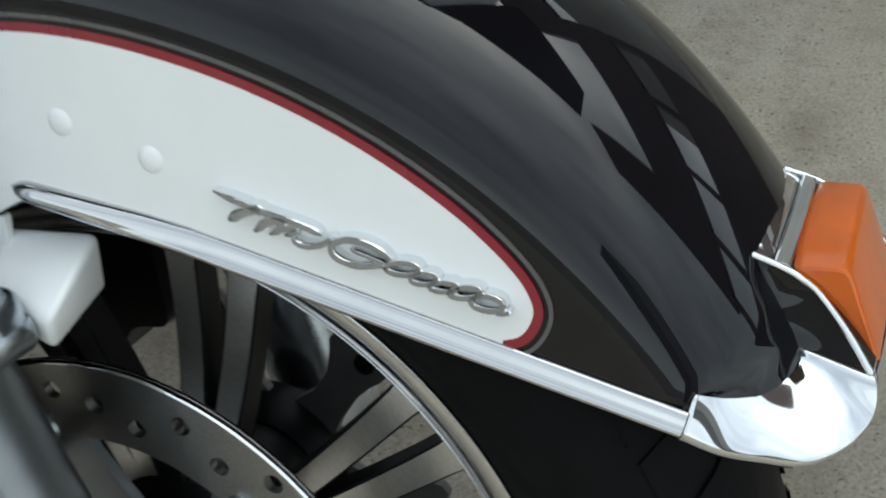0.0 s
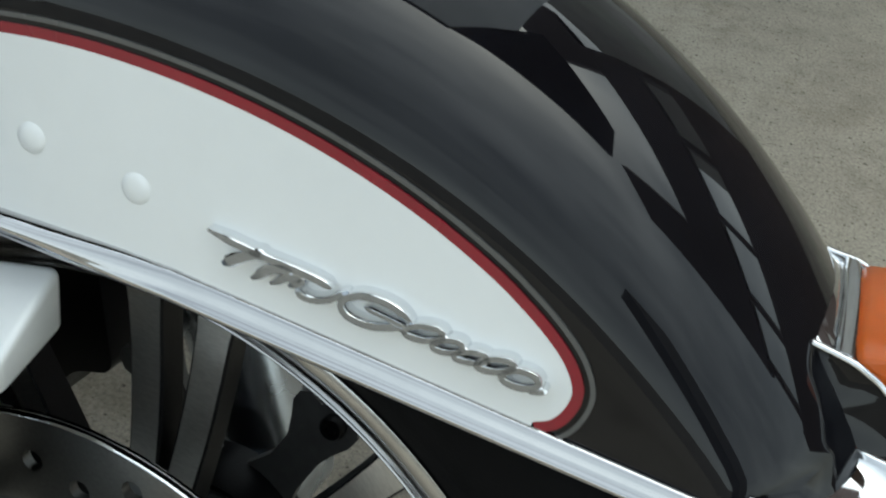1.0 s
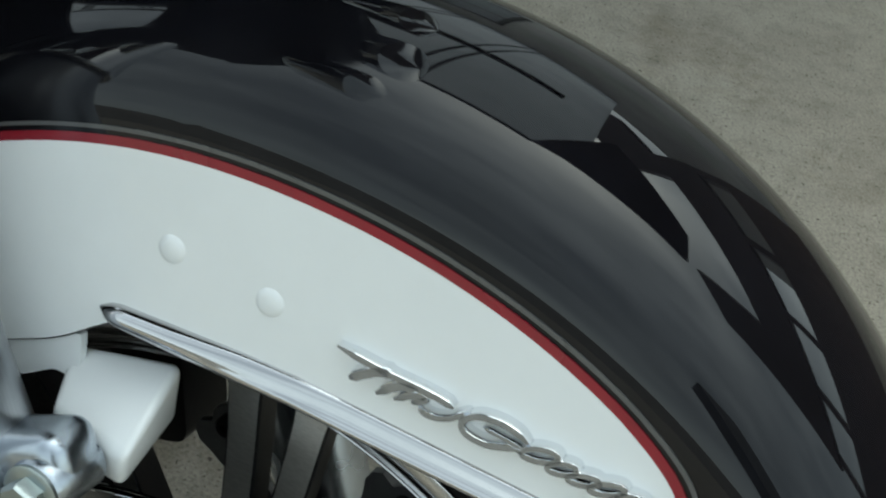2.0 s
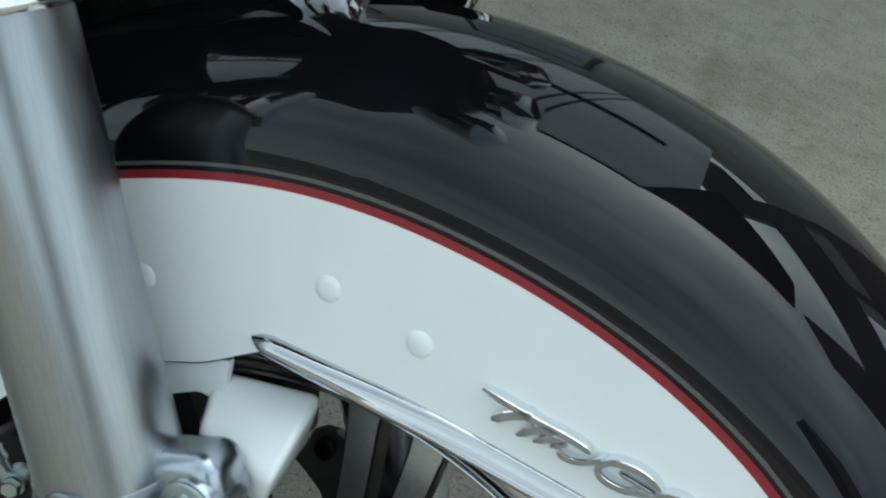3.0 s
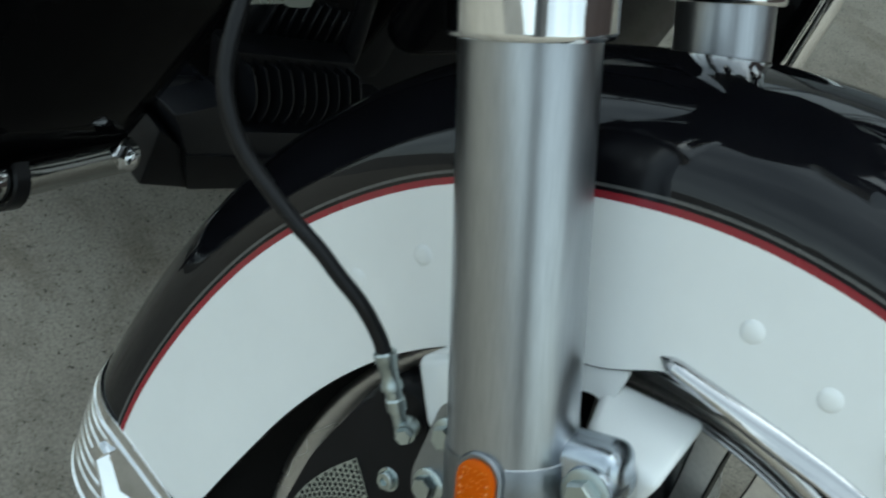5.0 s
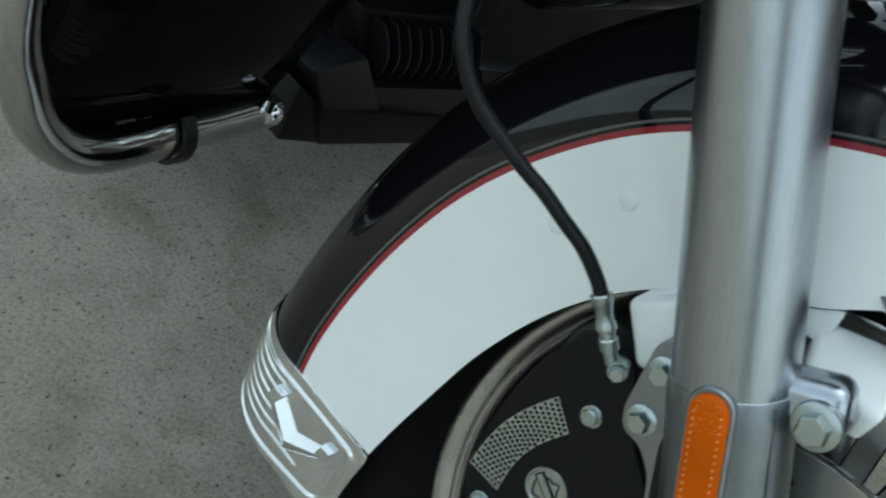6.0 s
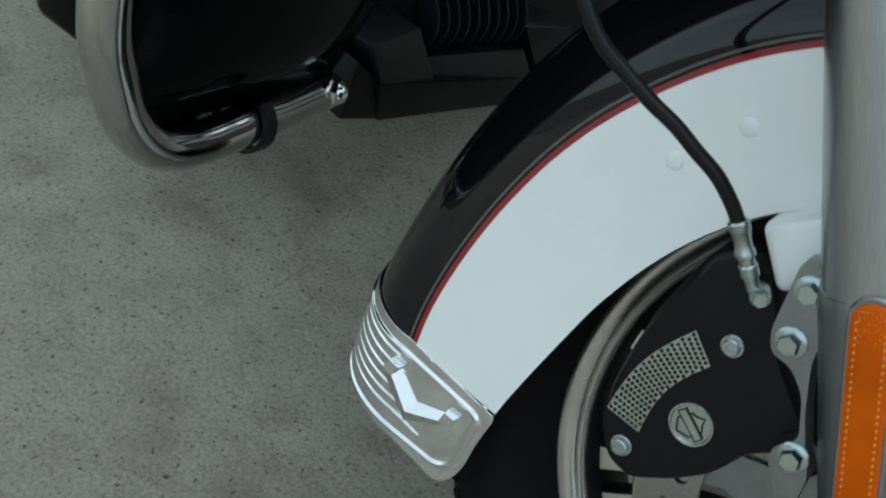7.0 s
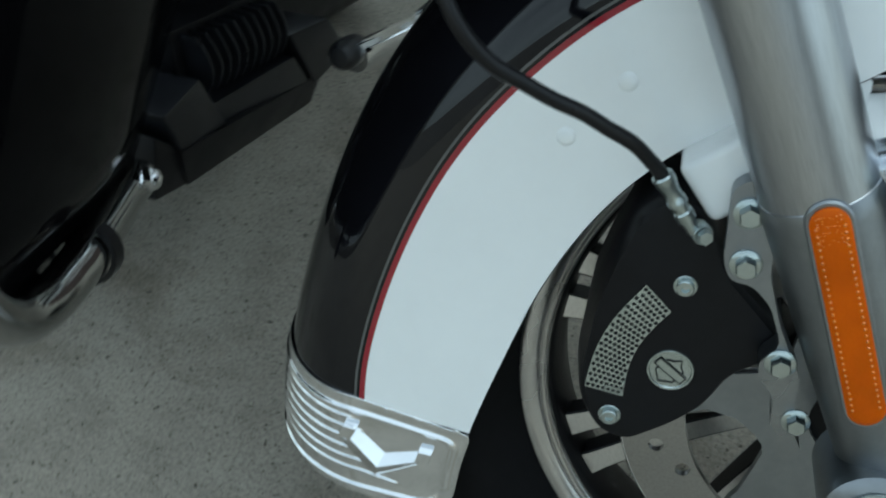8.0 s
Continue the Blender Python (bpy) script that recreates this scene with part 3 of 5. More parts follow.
def fork(p, d, near):
    side = -1 if near else 1
    bm = bmesh.new()
    lathe(bm, p, d, [(-0.089, FR + 0.0006), (-0.0885, FR), (0.12, FR)], 72)
    leg = part("fork_leg", bm, SATIN, motorcycle, "brushed aluminium fork slider")
    bm = bmesh.new()
    cs = 0.098 if near else 0.112
    lathe(bm, p, d, [(cs, FR), (cs, 0.0352), (cs + 0.0012, 0.0364), (cs + 0.0035, 0.0368), (0.40, 0.0368)], 72)
    part("fork_cover", bm, CHROME, leg, "polished chrome fork cover")
    # lower casting with axle boss
    bm = bmesh.new()
    prof = [(-0.302, 0.020), (-0.298, 0.026), (-0.28, 0.0295), (-0.20, 0.0310), (-0.125, 0.0316), (-0.100, 0.0322), (-0.091, 0.0318), (-0.0885, 0.0308)]
    lathe(bm, p, d, prof, 56)
    foot = Vector((0, 0.126 * side, AXLE.z))
    lathe(bm, foot + Vector((0, -0.030, 0)), (0, 1, 0), [(-0.002, 0.024), (0.002, 0.030), (0.058, 0.030), (0.062, 0.024)], 40)
    # the far foot takes a lighter alloy in place of light from its side
    low = part("lower_casting", bm, CAST if near else LUG, leg, "cast alloy fork foot")
    bm = bmesh.new()
    hexbolt(bm, foot + Vector((0, -0.033 if near else 0.033, 0)), (0, side, 0), 0.016, 0.016)
    part("axle_nut", bm, ZINC, leg, "plated axle nut")
    return leg


fork_leg = fork(FP, FD, True)
fork_far = fork(Vector((FP.x - 0.014, 0.1300, FP.z)), Vector((FD.x, 0.0, FD.z)).normalized(), False)

# flat machined half below the step
bm = bmesh.new()
d, u, v = FD, Vector((0.8733, 0, 0.4841)), None
v = d.cross(u).normalized()
rows = []
for s, k in ((-0.2, 1.0), (-0.092, 1.0), (-0.0905, 0.985)):
    row = []
    for j in range(17):
        a = radians(-78 + 110 * j / 16)
        row.append(FP + d * s + (u * math.cos(a) + v * -math.sin(a)) * 0.0324 * k)
    rows.append(row)
grid(bm, rows)
part("slider_land", bm, CAST, fork_leg, "stepped cast face", 50)

# fender lug with its bolt
ROT = Matrix.Rotation(radians(-29), 4, 'Y')
bm = bmesh.new()
block(bm, Matrix.Translation((-0.053, -0.122, 0.5150)) @ ROT, (0.050, 0.028, 0.026), 0.009, 5)
lathe(bm, (-0.0385, -0.112, 0.5150), (0, -1, 0), [(0, 0.0125), (0.024, 0.0122), (0.0262, 0.0105)], 28)
part("fender_lug", bm, LUG, fork_leg, "cast lug that carries the fender")
bm = bmesh.new()
hexbolt(bm, (-0.0380, -0.1388, 0.5150), (0, -1, 0), 0.0085, 0.009)
part("lug_bolt", bm, ZINC, fork_leg, "plated hex bolt")
# amber reflector in its bezel
R0p, R1p = Vector((-0.0810, -0.1590, 0.504)), Vector((-0.0230, -0.1545, 0.384))
ax = (R0p - R1p).normalized()
wd = ax.cross(Vector((0, 1, 0))).normalized()
nn = wd.cross(ax).normalized()
if nn.y > 0:
    nn = -nn
mid, hl = (R0p + R1p) / 2, (R0p - R1p).length / 2


def pill(w, l, n=14):
    out = [(w * math.cos(radians(a)), l - w + w * math.sin(radians(a))) for a in np.linspace(0, 180, n)]
    return out + [(w * math.cos(radians(a)), -l + w + w * math.sin(radians(a))) for a in np.linspace(180, 360, n)]


def pill_shell(bm, layers):
    rows = []
    for w, l, h in layers:
        rows.append([mid + wd * a + ax * b + nn * h for a, b in pill(w, l)])
    vs = grid(bm, rows, close_v=True)
    cap(bm, vs[0])
    cap(bm, vs[-1])
    return bm


part("reflector_bezel", pill_shell(bmesh.new(), [(0.0122, hl + 0.003, -0.008), (0.0122, hl + 0.003, 0.0005), (0.0112, hl + 0.002, 0.0016)]), CAST, fork_leg, "grey reflector bezel")
part("reflector", pill_shell(bmesh.new(), [(0.0100, hl, -0.002), (0.0100, hl, 0.0030), (0.0088, hl - 0.0013, 0.0042), (0.006, hl - 0.005, 0.0046)]), AMBER_REFLECTOR, fork_leg, "amber plastic reflector")

# edge prisms and top specks: sparkle put in as a lighter amber
AMBER_SPARKLE = amber("amber_sparkle", (0.68, 0.19, 0.01), 0)
bm = bmesh.new()
for k in range(60):
    c = mid + ax * (-hl + 0.012 + (2 * hl - 0.022) * (k % 30) / 29) + wd * (0.0068 if k < 30 else -0.0068) + nn * 0.0043
    ring = [bm.verts.new(c + wd * 0.0010 * math.cos(a) + ax * 0.0013 * math.sin(a)) for a in np.linspace(0, 2 * math.pi, 7)[:-1]]
    top = bm.verts.new(c + nn * 0.0011)
    for i in range(6):
        bm.faces.new((ring[i], ring[(i + 1) % 6], top))
rnd = random.Random(5)
for k in range(46):
    c = mid + ax * (hl - 0.004 - 0.016 * rnd.random()) + wd * 0.0065 * rnd.uniform(-1, 1) + nn * 0.0043
    ring = [bm.verts.new(c + wd * 0.0006 * math.cos(a) + ax * 0.0006 * math.sin(a)) for a in np.linspace(0, 2 * math.pi, 6)[:-1]]
    top = bm.verts.new(c + nn * 0.0008)
    for i in range(5):
        bm.faces.new((ring[i], ring[(i + 1) % 5], top))
tagged(part("reflector_moulding", bm, AMBER_SPARKLE, fork_leg, "prisms moulded in the reflector, their sparkle given by lighter amber", 10), kind="stuff")

# white mounting blocks between fender and fork
bm = bmesh.new()
MOUNT = [(-0.0735, -0.078, 0.2165), (-0.0226, -0.0755, 0.2310), (-0.0175, -0.1145, 0.2070), (-0.0620, -0.1025, 0.2000),
         (-0.0700, -0.070, 0.185), (-0.0260, -0.065, 0.195), (-0.0205, -0.1080, 0.186), (-0.0590, -0.0980, 0.180)]
corners = [bm.verts.new((x, y, AXLE.z + z)) for x, y, z in MOUNT]
for ids in ((0, 1, 2, 3), (7, 6, 5, 4), (3, 2, 6, 7), (1, 0, 4, 5), (2, 1, 5, 6), (0, 3, 7, 4)):
    bm.faces.new([corners[i] for i in ids])
bmesh.ops.bevel(bm, geom=bm.edges[:], offset=0.0045, segments=4, profile=0.5, affect='EDGES')
part("fender_mount", bm, WHITE, front_fender, "white painted mounting block")
bm = bmesh.new()
block(bm, Matrix.Translation((-0.122, -0.096, 0.488)) @ Matrix.Rotation(radians(-42), 4, 'Y'), (0.046, 0.034, 0.040), 0.006, 4)
part("fender_mount", bm, WHITE, front_fender, "white painted mounting block")
bm = bmesh.new()
plate(bm, rounded([(-0.105, 0.206), (-0.064, 0.2285), (-0.062, 0.206), (-0.074, 0.206), (-0.090, 0.194)], 0.003, 3), [], lambda u, v, d: (u, -0.0868 + d, AXLE.z + v), 0.004)
part("mount_strap", bm, WHITE, front_fender, "white painted bracket strap")

# ---- brake caliper ----
CY = -0.108
CAL = [(-0.169, 0.130), (-0.152, 0.148), (-0.134, 0.150), (-0.122, 0.134), (-0.108, 0.108), (-0.068, 0.074), (-0.066, 0.062), (-0.091, 0.040), (-0.101, 0.014),
       (-0.116, -0.004), (-0.140, -0.0245), (-0.160, -0.021), (-0.176, 0.000), (-0.183, 0.026), (-0.183, 0.068), (-0.177, 0.100)]


def inset(pts, d):
    out = []
    m = len(pts)
    for i in range(m):
        a, p, b = Vector(pts[i - 1]), Vector(pts[i]), Vector(pts[(i + 1) % m])
        n1 = Vector(((p - a).y, -(p - a).x)).normalized()
        n2 = Vector(((b - p).y, -(b - p).x)).normalized()
        n = (n1 + n2).normalized()
        out.append(tuple(p - n * -d))
    return out


outline = rounded(CAL, 0.008, 4)
bm = bmesh.new()
rows = []
for off, y, fall in ((0.0, -0.048, 0.0), (0.0, -0.100, 0.022), (0.0012, -0.1045, 0.020), (0.0030, -0.1075, 0.014), (0.0060, CY, 0.0)):
    ring = inset(outline, off)
    rows.append([(a, y + fall * eased(-a, 0.158, 0.182) * eased(b, -0.02, 0.06), AXLE.z + b) for a, b in ring])
vs = grid(bm, rows, close_v=True)
cap(bm, vs[0])
cap(bm, vs[-1])
caliper = part("brake_caliper", bm, SATIN_BLACK, motorcycle, "satin black brake caliper with perforated insert", 35)

MESHQ = [(-0.1520, 0.0910), (-0.1345, 0.0770), (-0.1495, 0.0110), (-0.1735, 0.0120)]


def on_caliper(y):
    def f(u, v, d):
        return (u, y + d, AXLE.z + v)
    return f


def quad_at(s, t):
    """Inside the bowed insert: s across, t along."""
    a, b, c, e = (Vector(q) for q in MESHQ)
    top, bot = a.lerp(b, s), e.lerp(c, s)
    p = top.lerp(bot, t)
    bow = Vector((-0.0065, 0.0015)) * math.sin(math.pi * t)
    return p + bow


edge = [tuple(quad_at(s, 0)) for s in np.linspace(0, 1, 4)] + [tuple(quad_at(1, t)) for t in np.linspace(0, 1, 12)[1:]]
edge += [tuple(quad_at(s, 1)) for s in np.linspace(1, 0, 4)[1:]] + [tuple(quad_at(0, t)) for t in np.linspace(1, 0, 12)[1:-1]]
holes = []
for j in range(21):
    t = 0.028 + 0.944 * j / 20
    for i in range(7):
        s = 0.075 + (i + (0.5 if j % 2 else 0.0)) * 0.133
        if s < 0.95:
            c = quad_at(s, t)
            holes.append(ring_pts(c.x, c.y, 0.00126, 8, 0.3))
bm = bmesh.new()
plate(bm, edge, holes, on_caliper(CY - 0.0012), 0.0008)
part("perforated_insert", bm, ZINC, caliper, "perforated bright metal insert", 30)
for x, z in ((-0.1305, 0.0950), (-0.1545, -0.0055)):
    bm = bmesh.new()
    lathe(bm, (x, CY + 0.001, AXLE.z + z), (0, -1, 0), [(0, 0.0070), (0.0012, 0.0070), (0.0016, 0.0066)], 24)
    allen(bm, (x, CY - 0.0008, AXLE.z + z), (0, -1, 0), 0.0052, 0.0032)
    part("caliper_screw", bm, ZINC, caliper, "plated socket screw")
LX, LZ = -0.1262, 0.0372
bm = bmesh.new()
lathe(bm, (LX, CY + 0.001, AXLE.z + LZ), (0, -1, 0), [(0, 0.0142), (0.0018, 0.0142), (0.0024, 0.0137), (0.0024, 0.0126), (0.0018, 0.0121), (0.0018, 0.0)], 44)
badge = part("caliper_badge", bm, ZINC, caliper, "round bright badge with dark bars")


def flat(name, pts, y, thick, mat, parent, label=""):
    bm = bmesh.new()
    plate(bm, pts, [], on_caliper(y), thick)
    return part(name, bm, mat, parent, label, 30)


def turned(pts, cx, cz, deg):
    c, s = math.cos(radians(deg)), math.sin(radians(deg))
    return [(cx + a * c - b * s, cz + a * s + b * c) for a, b in pts]


def outlined(pts, w):
    """A thin closed line of width w round a polygon: the outline and its inset."""
    return pts, inset(pts, w)


crest = [(-0.0072, -0.0058), (0.0, -0.0112), (0.0072, -0.0058), (0.0066, 0.0050), (0.0030, 0.0066), (0.0, 0.0108), (-0.0030, 0.0066), (-0.0066, 0.0050)]
band = [(-0.0112, -0.0026), (0.0112, -0.0026), (0.0112, 0.0026), (-0.0112, 0.0026)]
for shape, y in ((crest, CY - 0.0014), (band, CY - 0.0019)):
    if shape is band:
        flat("badge_bar", turned([(p * 0.88, q * 0.88) for p, q in band], LX, LZ, -32), CY - 0.0017, 0.0006, ZINC, caliper, "bright bar on the badge")
    outer, inner = outlined(turned([(p * 0.88, q * 0.88) for p, q in shape], LX, LZ, -32), 0.0009)
    bm = bmesh.new()
    plate(bm, outer, [inner], on_caliper(y), 0.0006)
    part("badge_line", bm, SATIN_BLACK, caliper, "dark outline on the badge", 30)

# bracket and hex bolts that hold the caliper to the fork
BR = [(-0.122, 0.168), (-0.113, 0.176), (-0.097, 0.166), (-0.090, 0.122), (-0.078, 0.095), (-0.066, 0.075), (-0.058, 0.064), (-0.054, 0.030), (-0.042, 0.012), (-0.050, 0.000), (-0.064, 0.022), (-0.068, 0.046),
      (-0.080, 0.058), (-0.082, 0.068), (-0.073, 0.080), (-0.085, 0.104), (-0.098, 0.114), (-0.110, 0.114), (-0.1165, 0.125)]
bm = bmesh.new()
plate(bm, rounded(BR, 0.006, 4), [], on_caliper(-0.1255), 0.016)
part("caliper_bracket", bm, CAST, caliper, "cast alloy mounting bracket", 30)
for x, z, r in ((-0.110, 0.1565, 0.0063), (-0.1045, 0.1265, 0.0063), (-0.0705, 0.070, 0.0063), (-0.052, 0.034, 0.0058)):
    bm = bmesh.new()
    hexbolt(bm, (x, -0.1256, AXLE.z + z), (0, -1, 0), r, 0.008)
    part("bracket_bolt", bm, ZINC, caliper, "plated hex bolt")

# ---- brake hose with its crimp and banjo ----
HOSE_PATH = [(-0.1585, -0.1310, 0.4885), (-0.166, -0.1345, 0.497), (-0.178, -0.143, 0.509), (-0.192, -0.151, 0.5175), (-0.205, -0.158, 0.5255), (-0.220, -0.165, 0.532), (-0.235, -0.171, 0.5395),
             (-0.251, -0.177, 0.548), (-0.264, -0.182, 0.560), (-0.2765, -0.184, 0.577), (-0.286, -0.180, 0.600), (-0.296, -0.170, 0.630), (-0.312, -0.150, 0.680), (-0.335, -0.13, 0.76)]
bm = bmesh.new()
tube(bm, HOSE_PATH, 0.0041, 16, 6)
hose = part("brake_hose", bm, HOSE, motorcycle, "black rubber brake hose")
hd = (Vector((-0.1345, -0.1215, 0.4560)) - Vector((-0.1575, -0.1305, 0.4870))).normalized()
HO = Vector((-0.1600, -0.1315, 0.4905))
bm = bmesh.new()
lathe(bm, HO, hd, [(0, 0.0050), (0.001, 0.0060), (0.006, 0.0060), (0.007, 0.0053), (0.010, 0.0052), (0.011, 0.0048), (0.017, 0.0048), (0.018, 0.0056),
                   (0.021, 0.0056), (0.022, 0.0044), (0.026, 0.0044), (0.027, 0.0053), (0.033, 0.0053), (0.034, 0.0040), (0.042, 0.0038)], 24)
part("crimp", bm, ZINC, hose, "crimped plated ferrule")
bm = bmesh.new()
lathe(bm, (-0.1335, -0.1150, 0.4560), (0.35, -0.93, 0.1), [(0, 0.0060), (0.009, 0.0060), (0.0102, 0.0052)], 24)
hexbolt(bm, (-0.1335 + 0.0033, -0.1150 - 0.0090, 0.4570), (0.35, -0.93, 0.1), 0.0046, 0.005, False)
part("banjo_bolt", bm, ZINC, hose, "plated banjo bolt")

# ---- chrome front tip of the fender ----
def level_cut(z, k):
    """Angle about the axle at which the fender skin at k reaches height z above the axle."""
    lo, hi = (25.0, 85.0) if z > 0.1 else (176.0, 212.0)
    for _ in range(34):
        m = (lo + hi) / 2
        h = skin(m, k)[0] * math.sin(radians(m))
        if (h < z) == (z > 0.1):
            lo = m
        else:
            hi = m
    return (lo + hi) / 2


def spread(pts, n):
    """n + 1 places at even steps along a smooth run, heights counted from the axle."""
    run = smooth_path(pts, 12)
    s = [0.0]
    for a, b in zip(run, run[1:]):
        s.append(s[-1] + (b - a).length)
    out = []
    for i in range(n + 1):
        d = s[-1] * i / n
        out.append(Vector([float(np.interp(d, s, [p[c] for p in run])) for c in range(3)]) + Vector((0, 0, AXLE.z)))
    return out


def mirrored(run):
    return [Vector((p.x, -p.y, p.z)) for p in run]


# band along the side that swells into a broad nose; from the rail's end to the foot of the gusset
TIP_IN = [(0.2325, -0.0858, 0.2660), (0.2434, -0.0796, 0.2652), (0.2535, -0.0704, 0.2655), (0.2606, -0.0580, 0.2684), (0.2626, -0.0500, 0.2712), (0.2606, -0.0472, 0.2745)]
TIP_OUT = [(0.2325, -0.0915, 0.2528), (0.2468, -0.0890, 0.2505), (0.2604, -0.0832, 0.2495), (0.2755, -0.0765, 0.2500), (0.2862, -0.0665, 0.2550), (0.2910, -0.0590, 0.2645), (0.2888, -0.0555, 0.2745), (0.2857, -0.0520, 0.2770)]
NT = 40
tin, tout = spread(TIP_IN, NT), spread(TIP_OUT, NT)
rows = []
for i in range(NT + 1):
    u = i / NT
    a, b = tin[i], tout[i]
    row = [a + Vector((0, 0.0012, -0.002)), a]
    level, fall = Vector((b.x - a.x, b.y - a.y, 0)), b.z - a.z
    for j in range(1, 12):
        f = radians(90 * j / 12)
        v = math.sin(f)
        row.append(a + level * v + Vector((0, 0, fall * (0.92 * v + 0.08 * (1 - math.cos(f))))))
    down = Vector((-0.15, 0.35, -1)).normalized() if u < 0.75 else Vector((-0.1, 0.9, -0.5 + 0.5 * u)).normalized()
    row += [b, b + down * 0.0022 + Vector((0.0006, -0.0008, 0)), b + down * 0.0050, b + down * 0.0062 + Vector((-0.002, 0.003, 0))]
    rows.append(row)
bm = bmesh.new()
grid(bm, rows)
grid(bm, [mirrored(r) for r in rows])
front = [b for b in tout if b.x > 0.270]
grid(bm, [[Vector((p.x + 0.0025 * (1 - w * w), p.y * w, p.z - 0.001)) for w in np.linspace(1, -1, 15)] for p in front])
tip = part("fender_tip", bm, CHROME, front_fender, "polished chrome front tip trim", 60)
sol = tip.modifiers.new("thickness", 'SOLIDIFY')
sol.thickness, sol.offset = 0.0010, -1.0

# black gusset beside the lamp, with bright piping along its ridge
GI = [(0.2606, -0.0472, 0.2745), (0.2535, -0.0447, 0.2822), (0.2450, -0.0440, 0.2912), (0.2345, -0.0420, 0.3002)]
GO = [(0.2857, -0.0520, 0.2770), (0.2738, -0.0475, 0.2868), (0.2605, -0.0430, 0.2955), (0.2533, -0.0430, 0.2988), (0.2467, -0.0430, 0.3006), (0.2345, -0.0418, 0.3012)]
gi, go = spread(GI, 24), spread(GO, 24)
bm = bmesh.new()
rows = [gi, [a.lerp(b, 0.5) + Vector((0, 0.0010, 0)) for a, b in zip(gi, go)], go, [p + Vector((0.001, 0.010, 0)) for p in go]]
grid(bm, rows)
grid(bm, [mirrored(r) for r in rows])
grid(bm, [rows[-1], mirrored(rows[-1])])
gusset = part("lamp_gusset", bm, BLACK, front_fender, "gloss black gusset under the lamp", 40)
for run in (go, mirrored(go)):
    bm = bmesh.new()
    tube(bm, run, 0.0014, 12, curved=False)
    part("piping", bm, CHROME, gusset, "bright edge piping")

# ---- amber fender lamp: a chrome saddle across the crown, a grooved flange and a wedge-shaped lens ----
LAMP_W = 0.0405


def across(profile, w, n=22, drop=0.016):
    """Rows of an (x, height, sag towards the ends) profile swept from side to side, its ends turned down."""
    ys = [-w] + [w * math.sin(radians(a)) for a in np.linspace(-86, 86, n)] + [w]
    rows = []
    for i, y in enumerate(ys):
        f = (y / w) ** 2
        low = drop if i in (0, len(ys) - 1) else 0.0
        rows.append([Vector((x, y, AXLE.z + z - sag * f - low)) for x, z, sag in profile])
    return rows


bm = bmesh.new()
grid(bm, across([(0.2223, 0.3150, 0.0125), (0.2278, 0.3122, 0.0105), (0.2338, 0.3088, 0.0075), (0.2393, 0.3056, 0.0048), (0.2416, 0.3036, 0.0032), (0.2420, 0.3012, 0.0026)], LAMP_W))
lamp = part("fender_lamp", bm, CHROME, motorcycle, "fender lamp with chrome housing and amber lens", 50)
sol = lamp.modifiers.new("thickness", 'SOLIDIFY')
sol.thickness, sol.offset = 0.0012, -1.0
bm = bmesh.new()
grid(bm, across([(0.2414, 0.2990, 0.002), (0.2422, 0.3030, 0.002), (0.2432, 0.3040, 0.002), (0.2450, 0.3036, 0.002), (0.2460, 0.3040, 0.002), (0.2480, 0.3034, 0.002), (0.2488, 0.3018, 0.002), (0.2490, 0.2960, 0.002)], LAMP_W + 0.0006))
part("flange", bm, CHROME, lamp, "chrome flange round the lens", 40)
bm = bmesh.new()
side = rounded([(0.2488, 0.3022), (0.2668, 0.3072), (0.2895, 0.2740), (0.2925, 0.2610), (0.2865, 0.2560), (0.2730, 0.2640), (0.2488, 0.2880)], 0.0040, 4)
cx, cz = 0.267, 0.288
rows = []
for y, k in ((-LAMP_W + 0.0005, 0.90), (-LAMP_W + 0.0012, 0.96), (-LAMP_W + 0.0030, 1.0), (-0.020, 1.02), (0.0, 1.03), (0.020, 1.02), (LAMP_W - 0.0030, 1.0), (LAMP_W - 0.0012, 0.96), (LAMP_W - 0.0005, 0.90)):
    rows.append([(cx + (a - cx) * k, y, AXLE.z + cz + (b - cz) * k) for a, b in side])
vs = grid(bm, rows, close_v=True)
cap(bm, vs[0])
cap(bm, vs[-1])
part("lens", bm, AMBER_LENS, lamp, "amber plastic lens", 32)

# ---- ribbed rear trim ----
def bump(x, w):
    return max(0.0, 1 - (x / w) ** 2) ** 1.5


def trim_grow(z, k):
    g = 0.0016
    v, u = z - 0.010 * (1 - min(1, k)), k * 0.062
    hi, lo = -0.0655 - 0.008 * (1 - min(1, k)), -0.1310
    mid, half_h = (hi + lo) / 2, (hi - lo) / 2
    R = 0.007 if v > mid else 0.020
    qx, qy = 0.0075 + R - u, abs(v - mid) - (half_h - R)
    dist = math.hypot(max(qx, 0), max(qy, 0)) + min(max(qx, qy), 0) - R
    g += 0.0019 * bump(dist, 0.0024)
    for i in range(6):
        zr = -0.0725 - 0.0088 * i
        k0 = 0.96 - 0.075 * i
        g += 0.0011 * bump(z - zr, 0.0016) * min(1, max(0, (k - k0) / 0.12))
    return g


bm = bmesh.new()
rows = []
NZ, NK = 140, 84
